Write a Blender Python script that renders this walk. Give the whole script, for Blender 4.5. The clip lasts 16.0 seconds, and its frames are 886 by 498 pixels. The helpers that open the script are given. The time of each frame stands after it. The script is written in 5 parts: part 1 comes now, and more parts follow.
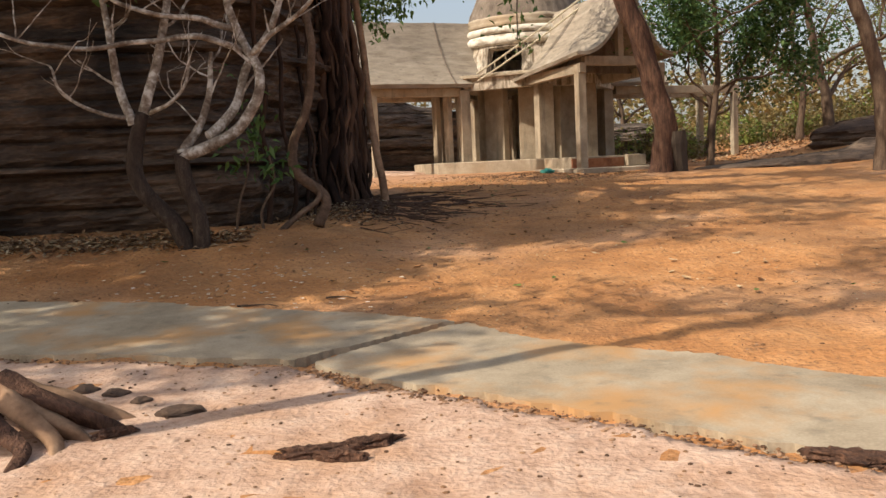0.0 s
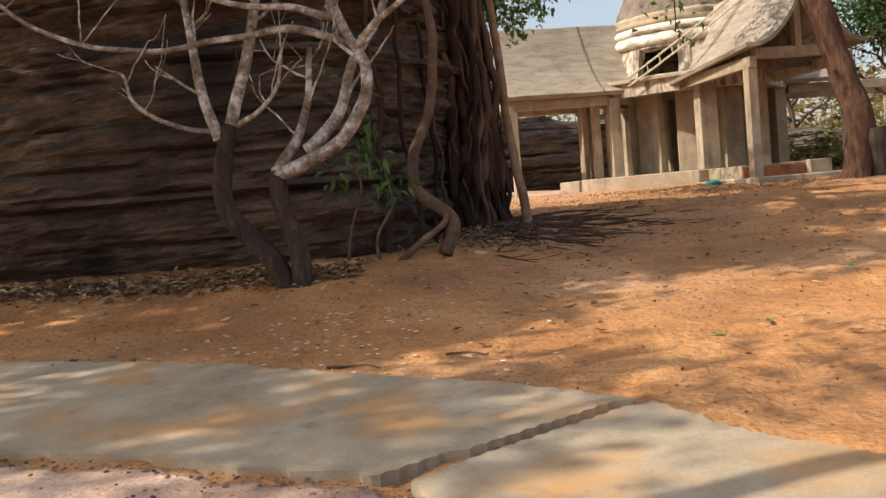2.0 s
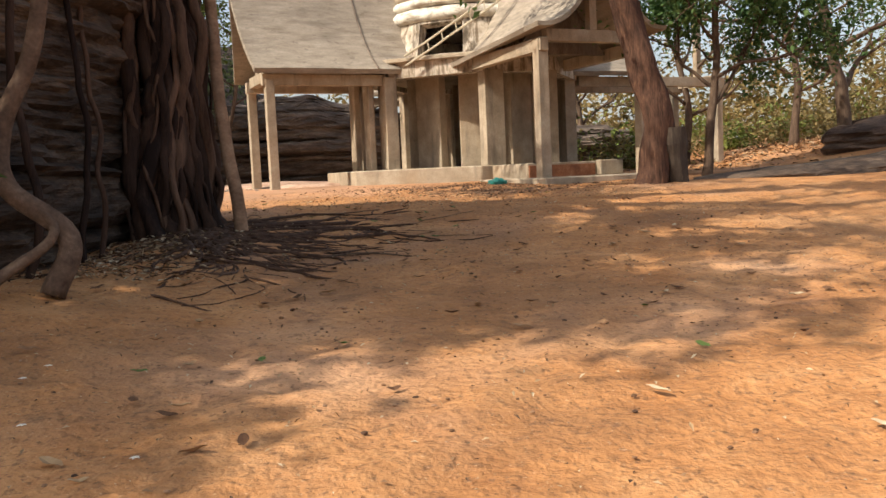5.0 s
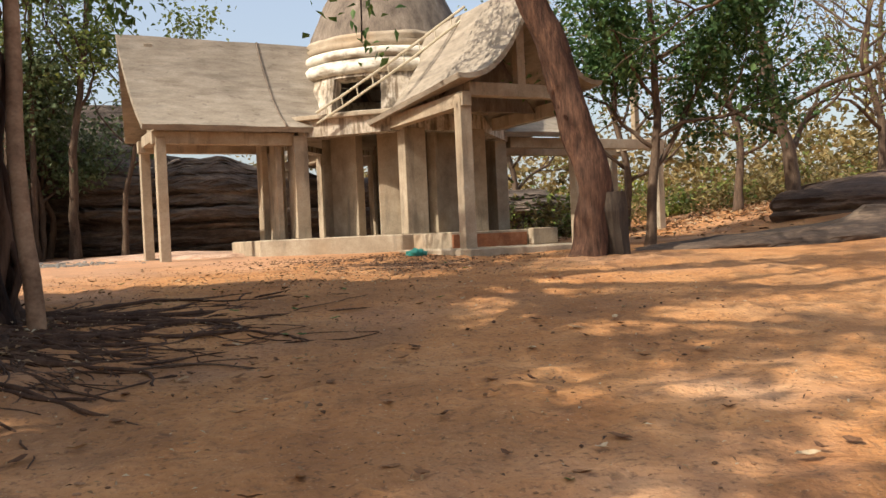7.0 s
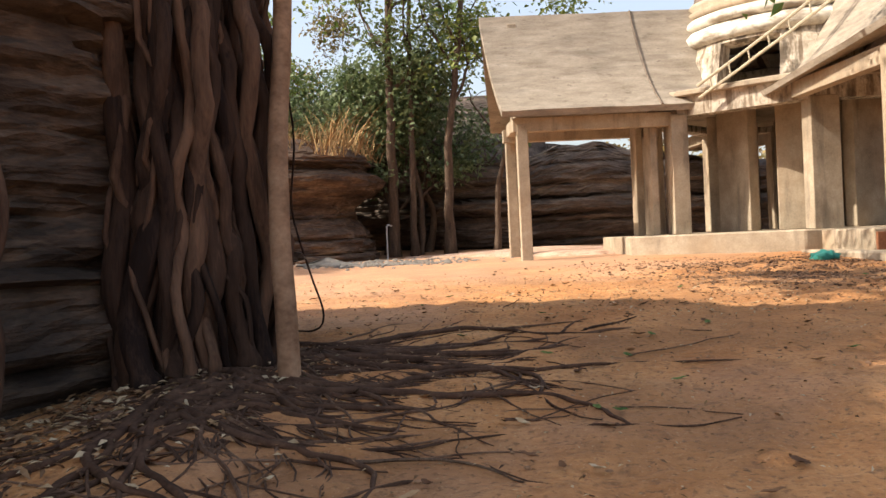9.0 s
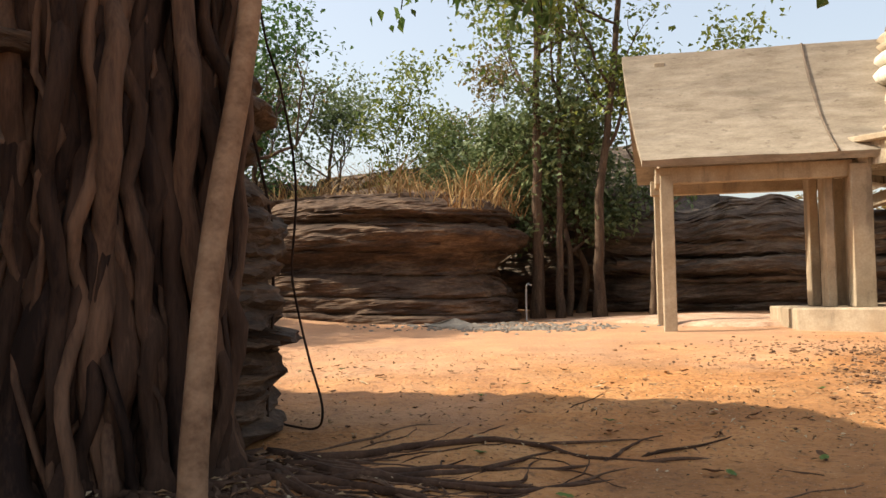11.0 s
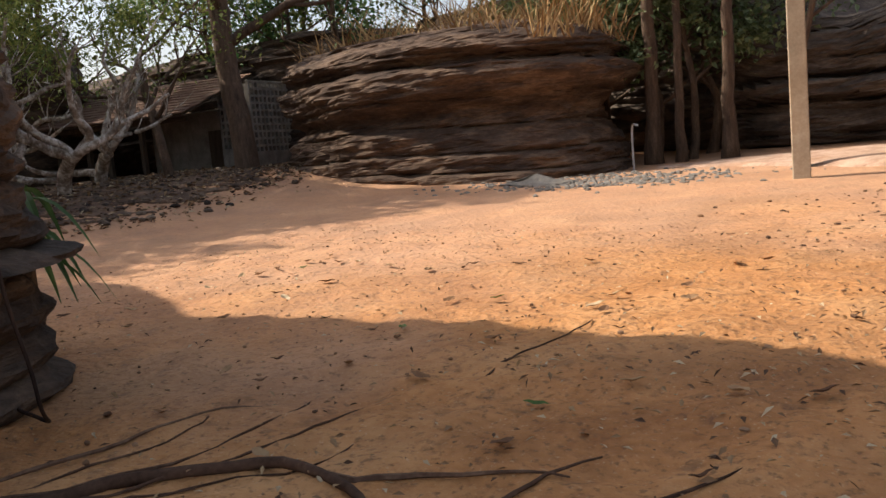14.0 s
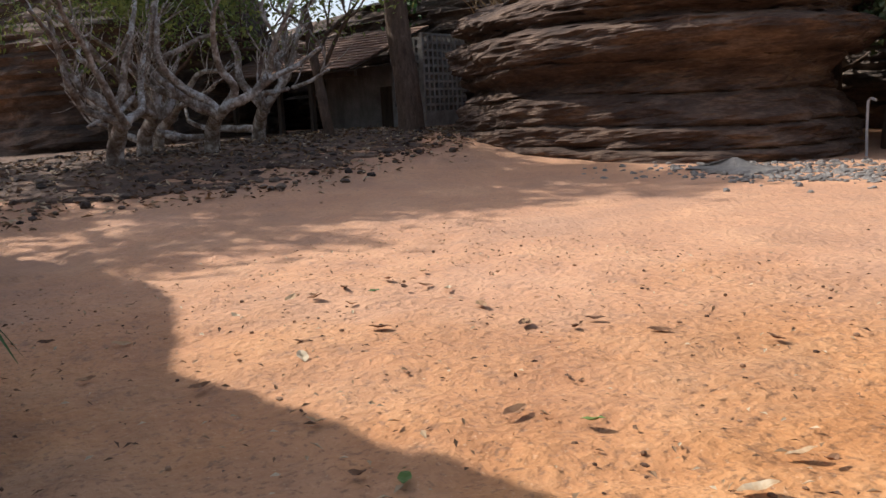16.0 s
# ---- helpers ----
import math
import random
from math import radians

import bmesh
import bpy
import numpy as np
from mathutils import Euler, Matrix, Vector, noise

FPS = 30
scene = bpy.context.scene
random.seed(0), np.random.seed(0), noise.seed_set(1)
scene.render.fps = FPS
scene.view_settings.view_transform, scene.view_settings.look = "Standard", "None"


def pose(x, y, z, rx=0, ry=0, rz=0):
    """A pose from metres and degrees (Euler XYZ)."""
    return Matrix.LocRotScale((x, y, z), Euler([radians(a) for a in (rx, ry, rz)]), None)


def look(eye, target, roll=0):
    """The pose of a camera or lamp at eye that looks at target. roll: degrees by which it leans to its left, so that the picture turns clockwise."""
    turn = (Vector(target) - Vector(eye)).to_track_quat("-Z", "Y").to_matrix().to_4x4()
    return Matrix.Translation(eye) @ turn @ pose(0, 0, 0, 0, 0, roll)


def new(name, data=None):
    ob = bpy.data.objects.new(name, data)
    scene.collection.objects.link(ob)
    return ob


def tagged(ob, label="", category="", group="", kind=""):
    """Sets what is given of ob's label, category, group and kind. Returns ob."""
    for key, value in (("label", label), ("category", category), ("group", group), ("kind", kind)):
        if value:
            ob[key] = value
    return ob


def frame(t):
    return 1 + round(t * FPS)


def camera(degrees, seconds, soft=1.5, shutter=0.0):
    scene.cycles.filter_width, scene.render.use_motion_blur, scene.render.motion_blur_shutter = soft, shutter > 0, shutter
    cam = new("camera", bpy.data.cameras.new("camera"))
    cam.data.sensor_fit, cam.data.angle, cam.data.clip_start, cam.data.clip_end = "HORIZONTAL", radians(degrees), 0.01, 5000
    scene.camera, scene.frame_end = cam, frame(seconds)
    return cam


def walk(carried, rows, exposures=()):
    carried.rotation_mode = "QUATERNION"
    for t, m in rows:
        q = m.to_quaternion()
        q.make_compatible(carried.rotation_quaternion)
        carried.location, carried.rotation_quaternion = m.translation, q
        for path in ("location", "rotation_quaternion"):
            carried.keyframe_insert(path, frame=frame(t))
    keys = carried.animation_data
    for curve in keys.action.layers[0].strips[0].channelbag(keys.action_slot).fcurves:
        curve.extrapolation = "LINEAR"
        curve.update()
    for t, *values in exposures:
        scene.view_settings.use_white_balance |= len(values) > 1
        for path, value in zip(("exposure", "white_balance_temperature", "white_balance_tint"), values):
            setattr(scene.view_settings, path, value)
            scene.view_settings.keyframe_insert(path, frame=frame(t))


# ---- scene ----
cam = camera(54.5, 16.0)
METRES, EYE, TILT, LEAN, TURN = 21.1, 1.5, 0.0, 0.0, 0.0
ROWS = [
    (0.0, 0.0, 0.0, 0.0, -0.24, -5.29, 2.62),
    (0.5, 0.0002, 0.0327, -0.0031, 0.97, -4.25, 5.0),
    (1.0, -0.0023, 0.0624, -0.0032, 5.03, -4.33, 6.55),
    (1.5, -0.005, 0.0943, -0.0042, 8.95, -4.43, 6.1),
    (2.0, -0.0054, 0.1233, -0.0064, 9.38, -3.05, 4.88),
    (2.5, -0.002, 0.1548, -0.0045, 8.39, -2.36, 5.01),
    (3.0, -0.0004, 0.1863, -0.0032, 4.89, -1.93, 6.06),
    (3.5, 0.006, 0.2192, -0.005, -0.69, -5.04, 4.69),
    (4.0, 0.0115, 0.2565, -0.0043, -3.27, -5.91, 3.02),
    (6.5, 0.0599, 0.4132, 0.0034, -6.27, -1.58, 3.19),
    (7.0, 0.0696, 0.443, 0.0037, -7.99, -0.73, 2.62),
    (7.5, 0.0764, 0.4781, 0.0034, -4.32, -0.12, 0.67),
    (8.0, 0.0821, 0.5127, 0.0053, 3.14, -0.15, 1.04),
    (8.5, 0.0868, 0.5447, 0.0099, 10.84, -0.88, 2.08),
    (9.0, 0.0904, 0.571, 0.0166, 18.22, -0.63, 2.7),
    (11.5, 0.1273, 0.7052, 0.0265, 31.36, 3.36, 0.83),
    (12.0, 0.1336, 0.7374, 0.0265, 27.79, -1.18, 0.91),
    (12.5, 0.1339, 0.7674, 0.0267, 28.55, -3.55, 1.76),
    (13.0, 0.1309, 0.7949, 0.028, 34.05, -3.99, 3.0),
    (13.5, 0.1194, 0.8234, 0.0282, 40.02, -6.09, 4.06),
    (14.0, 0.106, 0.8524, 0.0312, 42.2, -6.65, 5.02),
    (14.5, 0.094, 0.879, 0.0342, 47.01, -5.81, 3.9),
    (15.0, 0.0798, 0.9059, 0.0369, 51.37, -6.31, 3.73),
    (15.5, 0.0656, 0.9324, 0.0394, 53.34, -8.01, 2.94),
    (16.0, 0.0466, 0.9563, 0.0405, 55.87, -8.69, 2.91),
]
walk(cam, [(t, pose(0, 0, EYE, TILT, LEAN, TURN) @ pose(METRES * x, METRES * y, METRES * z, 90 + pitch, roll, yaw)) for t, x, y, z, yaw, pitch, roll in ROWS],
     exposures=[(0.0, 0.0, 6600, 11), (3.0, 0.3, 6450, 11), (4.0, 0.25, 6450, 11), (7.0, 0.25, 6450, 10), (9.0, 0.65, 6500, 12), (11.5, 0.5, 7000, 9), (12.5, 0.4, 7000, 12), (13.5, 0.3, 6700, 12), (16.0, 0.15, 5750, 13)])

# ---- light ----
SUN_AZ = Vector((-0.89, -0.45, 0)).normalized()
SUN_EL = radians(42)
world = bpy.data.worlds.new("sky")
scene.world = world
world.use_nodes = True
wn = world.node_tree.nodes
sky = wn.new("ShaderNodeTexSky")
sky.sky_type = "NISHITA"
sky.sun_disc = False
sky.sun_elevation = SUN_EL
sky.sun_rotation = math.atan2(SUN_AZ.x, SUN_AZ.y)
sky.dust_density = 4.0
sky.air_density = 1.2
sky.ozone_density = 1.0
wn["Background"].inputs["Strength"].default_value = 0.12
haze = wn.new("ShaderNodeMix")
haze.data_type, haze.blend_type = "RGBA", "ADD"
haze.inputs["Factor"].default_value = 1.0
haze.inputs["B"].default_value = (1.75, 1.8, 1.95, 1)
world.node_tree.links.new(sky.outputs[0], haze.inputs["A"])
world.node_tree.links.new(haze.outputs["Result"], wn["Background"].inputs["Color"])
sun_data = bpy.data.lights.new("sun", "SUN")
sun_data.energy = 5.0
sun_data.angle = radians(0.6)
sun_data.color = (1.0, 0.90, 0.74)
sun = new("sun", sun_data)
sun.matrix_basis = look(SUN_AZ * 30 * math.cos(SUN_EL) + Vector((0, 0, 30 * math.sin(SUN_EL))), (0, 0, 0))


# ---- materials ----
def material(name, stops, scale=3.0, fine=40.0, rough=0.9, bump=0.3, stretch=(1, 1, 1), wave=None, spec=0.2, stain=None, island=0.0, rand=0.0, bump_dist=0.02):
    """Noise at two scales through a colour ramp, stains over it, fine relief."""
    m = bpy.data.materials.new(name)
    m.use_nodes = True
    nt = m.node_tree
    N, L = nt.nodes, nt.links
    b = N["Principled BSDF"]
    b.inputs["Roughness"].default_value = rough
    b.inputs["Specular IOR Level"].default_value = spec
    co = N.new("ShaderNodeNewGeometry")
    mp = N.new("ShaderNodeMapping")
    mp.inputs["Scale"].default_value = stretch
    L.new(co.outputs["Position"], mp.inputs["Vector"])
    n1 = N.new("ShaderNodeTexNoise")
    n1.inputs["Scale"].default_value = scale
    n1.inputs["Detail"].default_value = 6
    n1.inputs["Roughness"].default_value = 0.65
    L.new(mp.outputs[0], n1.inputs["Vector"])
    n2 = N.new("ShaderNodeTexNoise")
    n2.inputs["Scale"].default_value = fine
    n2.inputs["Detail"].default_value = 5
    L.new(mp.outputs[0], n2.inputs["Vector"])
    mix = N.new("ShaderNodeMath")
    mix.operation = "MULTIPLY_ADD"
    mix.inputs[1].default_value = 0.35
    L.new(n2.outputs["Fac"], mix.inputs[0])
    sub = N.new("ShaderNodeMath")
    sub.operation = "SUBTRACT"
    sub.inputs[1].default_value = 0.175
    L.new(n1.outputs["Fac"], sub.inputs[0])
    L.new(sub.outputs[0], mix.inputs[2])
    fac = mix.outputs[0]
    if island or rand:
        g = N.new("ShaderNodeObjectInfo") if rand else co
        a = N.new("ShaderNodeMath")
        a.operation = "MULTIPLY_ADD"
        a.inputs[1].default_value = rand or island
        L.new(g.outputs["Random"] if rand else co.outputs["Random Per Island"], a.inputs[0])
        s = N.new("ShaderNodeMath")
        s.operation = "SUBTRACT"
        s.inputs[1].default_value = (rand or island) / 2
        L.new(fac, s.inputs[0])
        L.new(s.outputs[0], a.inputs[2])
        fac = a.outputs[0]
    ramp = N.new("ShaderNodeValToRGB")
    e = ramp.color_ramp.elements
    while len(e) < len(stops):
        e.new(0.5)
    for el, (p, c) in zip(e, stops):
        el.position, el.color = p, (*c, 1)
    L.new(fac, ramp.inputs[0])
    col = ramp.outputs[0]
    for st in stain or ():
        sc, lo, hi, c, amt, sstretch = st
        mp2 = N.new("ShaderNodeMapping")
        mp2.inputs["Scale"].default_value = sstretch
        mp2.inputs["Location"].default_value = (sc * 3.1, sc * 1.7, 5.2)
        L.new(co.outputs["Position"], mp2.inputs["Vector"])
        n3 = N.new("ShaderNodeTexNoise")
        n3.inputs["Scale"].default_value = sc
        n3.inputs["Detail"].default_value = 5
        n3.inputs["Roughness"].default_value = 0.6
        L.new(mp2.outputs[0], n3.inputs["Vector"])
        mr = N.new("ShaderNodeMapRange")
        mr.inputs["From Min"].default_value, mr.inputs["From Max"].default_value = lo, hi
        mr.inputs["To Max"].default_value = amt
        L.new(n3.outputs["Fac"], mr.inputs["Value"])
        mx = N.new("ShaderNodeMix")
        mx.data_type = "RGBA"
        L.new(mr.outputs[0], mx.inputs["Factor"])
        L.new(col, mx.inputs["A"])
        mx.inputs["B"].default_value = (*c, 1)
        col = mx.outputs["Result"]
    L.new(col, b.inputs["Base Color"])
    bp = N.new("ShaderNodeBump")
    bp.inputs["Strength"].default_value = bump
    bp.inputs["Distance"].default_value = bump_dist
    L.new(mix.outputs[0], bp.inputs["Height"])
    L.new(bp.outputs[0], b.inputs["Normal"])
    return m


def leaf_material(name, a, b_, rough=0.55):
    m = material(name, [(0.25, a), (0.75, b_)], scale=1.5, fine=8, rough=rough, bump=0.0, island=0.8, spec=0.35)
    nt = m.node_tree
    b = nt.nodes["Principled BSDF"]
    tr = nt.nodes.new("ShaderNodeBsdfTranslucent")
    mx = nt.nodes.new("ShaderNodeMixShader")
    mx.inputs[0].default_value = 0.3
    ramp = [n for n in nt.nodes if n.bl_idname == "ShaderNodeValToRGB"][0]
    nt.links.new(ramp.outputs[0], tr.inputs[0])
    nt.links.new(b.outputs[0], mx.inputs[1])
    nt.links.new(tr.outputs[0], mx.inputs[2])
    nt.links.new(mx.outputs[0], nt.nodes["Material Output"].inputs[0])
    return m


EARTH = material("red_earth", [(0.25, (0.30, 0.125, 0.045)), (0.5, (0.48, 0.225, 0.085)), (0.72, (0.60, 0.32, 0.14))], scale=0.9, fine=16, bump=1.0, bump_dist=0.085,
                 stain=[(0.35, 0.52, 0.70, (0.56, 0.37, 0.25), 0.4, (1, 1, 1)), (0.5, 0.46, 0.62, (0.24, 0.125, 0.06), 0.5, (1, 1, 1)), (2.2, 0.58, 0.75, (0.20, 0.10, 0.05), 0.5, (1, 1, 1)), (7.0, 0.57, 0.70, (0.17, 0.09, 0.05), 0.6, (1, 1, 1)), (24.0, 0.55, 0.66, (0.15, 0.08, 0.045), 0.65, (1, 1, 1)), (45.0, 0.60, 0.72, (0.66, 0.45, 0.27), 0.5, (1, 1, 1))])
def blush(m, colour, amount):
    """Pinker washed sand towards the far corner of the yard, with a ragged edge."""
    N, L = m.node_tree.nodes, m.node_tree.links
    b = N["Principled BSDF"]
    old = b.inputs["Base Color"].links[0].from_socket
    geo = N.new("ShaderNodeNewGeometry")
    dot = N.new("ShaderNodeVectorMath")
    dot.operation = "DOT_PRODUCT"
    dot.inputs[1].default_value = (-1.0, 0.7, 0)
    L.new(geo.outputs["Position"], dot.inputs[0])
    n = N.new("ShaderNodeTexNoise")
    n.inputs["Scale"].default_value = 0.6
    n.inputs["Detail"].default_value = 6
    L.new(geo.outputs["Position"], n.inputs["Vector"])
    add = N.new("ShaderNodeMath")
    add.operation = "MULTIPLY_ADD"
    add.inputs[1].default_value = 9.0
    L.new(n.outputs["Fac"], add.inputs[0])
    L.new(dot.outputs["Value"], add.inputs[2])
    mr = N.new("ShaderNodeMapRange")
    mr.inputs["From Min"].default_value, mr.inputs["From Max"].default_value = 20.5, 26.5
    mr.inputs["To Max"].default_value = amount
    L.new(add.outputs[0], mr.inputs["Value"])
    mx = N.new("ShaderNodeMix")
    mx.data_type = "RGBA"
    L.new(mr.outputs[0], mx.inputs["Factor"])
    L.new(old, mx.inputs["A"])
    mx.inputs["B"].default_value = (*colour, 1)
    L.new(mx.outputs["Result"], b.inputs["Base Color"])


blush(EARTH, (0.56, 0.36, 0.255), 0.42)
PALE_EARTH = material("pale_sandy_earth", [(0.3, (0.36, 0.22, 0.15)), (0.5, (0.52, 0.35, 0.255)), (0.75, (0.62, 0.46, 0.36))], scale=2.2, fine=22, bump=1.0, bump_dist=0.055,
                      stain=[(0.9, 0.52, 0.7, (0.45, 0.24, 0.12), 0.5, (1, 1, 1)), (9.0, 0.58, 0.70, (0.27, 0.15, 0.09), 0.6, (1, 1, 1)), (30.0, 0.58, 0.7, (0.24, 0.14, 0.09), 0.5, (1, 1, 1))])
PATH = material("worn_concrete_path", [(0.3, (0.24, 0.19, 0.13)), (0.55, (0.38, 0.31, 0.22)), (0.8, (0.48, 0.41, 0.31))], scale=1.6, fine=60, bump=0.35, bump_dist=0.01,
                stain=[(1.1, 0.48, 0.66, (0.46, 0.25, 0.10), 0.85, (1, 1, 1)), (4.0, 0.58, 0.7, (0.16, 0.14, 0.11), 0.5, (1, 1, 1))])
CONCRETE = material("raw_concrete", [(0.25, (0.24, 0.19, 0.135)), (0.55, (0.39, 0.32, 0.235)), (0.8, (0.52, 0.445, 0.34))], scale=1.8, fine=30, bump=0.35, bump_dist=0.012, rough=0.88,
                    stain=[(1.4, 0.54, 0.72, (0.12, 0.10, 0.08), 0.7, (2.2, 2.2, 0.35)), (0.7, 0.52, 0.7, (0.42, 0.28, 0.16), 0.4, (1, 1, 0.6))])
ROOF = material("board_marked_concrete_roof", [(0.25, (0.20, 0.165, 0.125)), (0.55, (0.33, 0.28, 0.22)), (0.8, (0.44, 0.385, 0.315))], scale=1.4, fine=18, bump=0.5, bump_dist=0.02, stretch=(1, 1, 5),
                stain=[(1.0, 0.52, 0.72, (0.13, 0.11, 0.09), 0.6, (0.6, 0.6, 3.0)), (5.0, 0.60, 0.7, (0.11, 0.09, 0.07), 0.5, (1, 1, 2))])
PLASTER = material("stained_lime_plaster", [(0.25, (0.27, 0.22, 0.16)), (0.5, (0.52, 0.45, 0.36)), (0.75, (0.70, 0.64, 0.55))], scale=2.2, fine=22, bump=0.5, bump_dist=0.03,
                   stain=[(3.0, 0.50, 0.60, (0.16, 0.115, 0.075), 0.8, (2.6, 2.6, 0.35)), (1.5, 0.52, 0.64, (0.10, 0.08, 0.06), 0.85, (2.4, 2.4, 0.6)), (6.0, 0.57, 0.66, (0.14, 0.11, 0.08), 0.7, (1, 1, 0.7))])
DOME = material("dark_rough_cement", [(0.25, (0.09, 0.07, 0.055)), (0.55, (0.20, 0.16, 0.125)), (0.8, (0.34, 0.28, 0.22))], scale=2.0, fine=20, bump=0.8, bump_dist=0.04, stretch=(2, 2, 0.5))
WHITE = material("white_limewash", [(0.25, (0.44, 0.39, 0.31)), (0.55, (0.68, 0.64, 0.55)), (0.8, (0.78, 0.75, 0.67))], scale=2.0, fine=18, bump=0.3,
                 stain=[(1.6, 0.50, 0.62, (0.26, 0.20, 0.14), 0.8, (1, 1, 3)), (3.0, 0.58, 0.70, (0.20, 0.16, 0.12), 0.7, (1, 1, 0.6))])
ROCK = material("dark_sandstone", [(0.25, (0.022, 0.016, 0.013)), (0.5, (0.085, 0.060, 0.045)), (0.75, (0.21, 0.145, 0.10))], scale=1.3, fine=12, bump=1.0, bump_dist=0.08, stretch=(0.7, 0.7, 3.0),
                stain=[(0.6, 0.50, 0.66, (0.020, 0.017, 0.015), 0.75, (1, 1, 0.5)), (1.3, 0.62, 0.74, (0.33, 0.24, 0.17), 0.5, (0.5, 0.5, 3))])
ROCK_WARM = material("warm_sandstone", [(0.25, (0.030, 0.020, 0.015)), (0.5, (0.105, 0.068, 0.048)), (0.75, (0.27, 0.185, 0.125))], scale=1.3, fine=12, bump=1.0, bump_dist=0.08, stretch=(0.7, 0.7, 3.0),
                     stain=[(0.55, 0.50, 0.66, (0.05, 0.036, 0.03), 0.5, (1, 1, 0.6))])
ROCK_GREY = material("grey_brown_sandstone", [(0.25, (0.045, 0.035, 0.03)), (0.5, (0.13, 0.10, 0.08)), (0.75, (0.28, 0.22, 0.17))], scale=1.3, fine=12, bump=1.0, bump_dist=0.08, stretch=(0.7, 0.7, 3.0),
                     stain=[(0.6, 0.50, 0.66, (0.03, 0.025, 0.022), 0.6, (1, 1, 0.5))])
# Leaf mould with the shade of the bank put into its dark colour.
SOIL = material("leaf_mould_with_shade", [(0.25, (0.035, 0.022, 0.016)), (0.5, (0.10, 0.062, 0.042)), (0.75, (0.21, 0.135, 0.09))], scale=1.2, fine=11, bump=1.0, bump_dist=0.12,
                stain=[(2.5, 0.54, 0.68, (0.30, 0.17, 0.10), 0.6, (1, 1, 1))])
BARK = material("brown_bark", [(0.25, (0.045, 0.030, 0.022)), (0.55, (0.12, 0.080, 0.055)), (0.8, (0.20, 0.145, 0.10))], scale=5, fine=40, bump=0.9, bump_dist=0.02, stretch=(2, 2, 0.4))
BARK_RED = material("reddish_rough_bark", [(0.25, (0.022, 0.013, 0.01)), (0.55, (0.10, 0.052, 0.034)), (0.8, (0.22, 0.115, 0.07))], scale=6, fine=30, bump=1.0, bump_dist=0.04, stretch=(2, 2, 0.3))
# Dark brown bark, darkened further to stand for shade on the trunk.
BARK_DARK = material("shade_darkened_bark", [(0.25, (0.022, 0.015, 0.012)), (0.55, (0.062, 0.043, 0.032)), (0.8, (0.13, 0.10, 0.075))], scale=5, fine=40, bump=1.0, bump_dist=0.03, stretch=(2, 2, 0.6))
BARK_PALE = material("pale_lichen_bark", [(0.35, (0.13, 0.095, 0.07)), (0.5, (0.28, 0.235, 0.19)), (0.62, (0.56, 0.53, 0.48))], scale=5, fine=22, bump=0.5, bump_dist=0.012)
ROOT_BROWN = material("weathered_brown_root", [(0.25, (0.05, 0.03, 0.02)), (0.55, (0.14, 0.09, 0.06)), (0.8, (0.24, 0.165, 0.115))], scale=5, fine=30, bump=0.8, bump_dist=0.02)
FIG = material("strangler_root_bark", [(0.2, (0.016, 0.009, 0.007)), (0.55, (0.062, 0.035, 0.023)), (0.9, (0.16, 0.092, 0.058))], scale=3.5, fine=26, bump=0.6, bump_dist=0.015, stretch=(2.2, 2.2, 0.3), rand=0.55)
FIG_PALE = material("pale_aerial_root_bark", [(0.25, (0.13, 0.072, 0.042)), (0.55, (0.29, 0.175, 0.105)), (0.8, (0.41, 0.27, 0.17))], scale=3.5, fine=26, bump=0.5, bump_dist=0.01, stretch=(1, 1, 1.2))
ROOT = material("dry_surface_root", [(0.25, (0.04, 0.021, 0.013)), (0.55, (0.10, 0.056, 0.036)), (0.8, (0.21, 0.13, 0.085))], scale=6, fine=40, bump=0.5, bump_dist=0.01, island=0.3)
LEAF_FIG = leaf_material("glossy_fig_leaf", (0.045, 0.10, 0.022), (0.13, 0.22, 0.06))
LEAF_DEEP = leaf_material("deep_green_leaf", (0.04, 0.095, 0.028), (0.12, 0.21, 0.065))
LEAF_LIGHT = leaf_material("yellow_green_leaf", (0.10, 0.15, 0.03), (0.26, 0.29, 0.07))
LEAF_DRY = leaf_material("dry_olive_leaf", (0.12, 0.10, 0.035), (0.28, 0.21, 0.08))
# Grey-green leaf with haze lightened into its colour, for the trees beyond.
LEAF_HAZE = leaf_material("grey_green_leaf", (0.09, 0.13, 0.05), (0.22, 0.27, 0.13))
LITTER = material("fallen_leaf", [(0.15, (0.09, 0.05, 0.03)), (0.45, (0.22, 0.125, 0.065)), (0.7, (0.36, 0.24, 0.13)), (0.9, (0.52, 0.42, 0.28))], scale=3, fine=20, bump=0.1, island=0.9, rough=0.8)
LITTER_ONE = material("single_fallen_leaf", [(0.15, (0.11, 0.055, 0.03)), (0.5, (0.25, 0.13, 0.065)), (0.8, (0.42, 0.28, 0.15)), (0.95, (0.55, 0.44, 0.29))], scale=3, fine=20, bump=0.1, rand=0.9, rough=0.8)
# Bank stones, coloured darker than the other rubble to carry the shade there.
BANK_STONE = material("shade_dark_bank_stone", [(0.2, (0.03, 0.022, 0.018)), (0.5, (0.09, 0.065, 0.05)), (0.8, (0.19, 0.14, 0.10))], scale=3, fine=30, bump=0.5, island=0.7)
LITTER_GREEN = material("fallen_green_leaf", [(0.2, (0.05, 0.10, 0.02)), (0.8, (0.14, 0.20, 0.05))], scale=3, fine=20, bump=0.1, rand=0.6, rough=0.6)
PETAL = material("fallen_white_blossom", [(0.2, (0.75, 0.70, 0.55)), (0.8, (0.84, 0.82, 0.76))], scale=8, fine=50, bump=0.1)
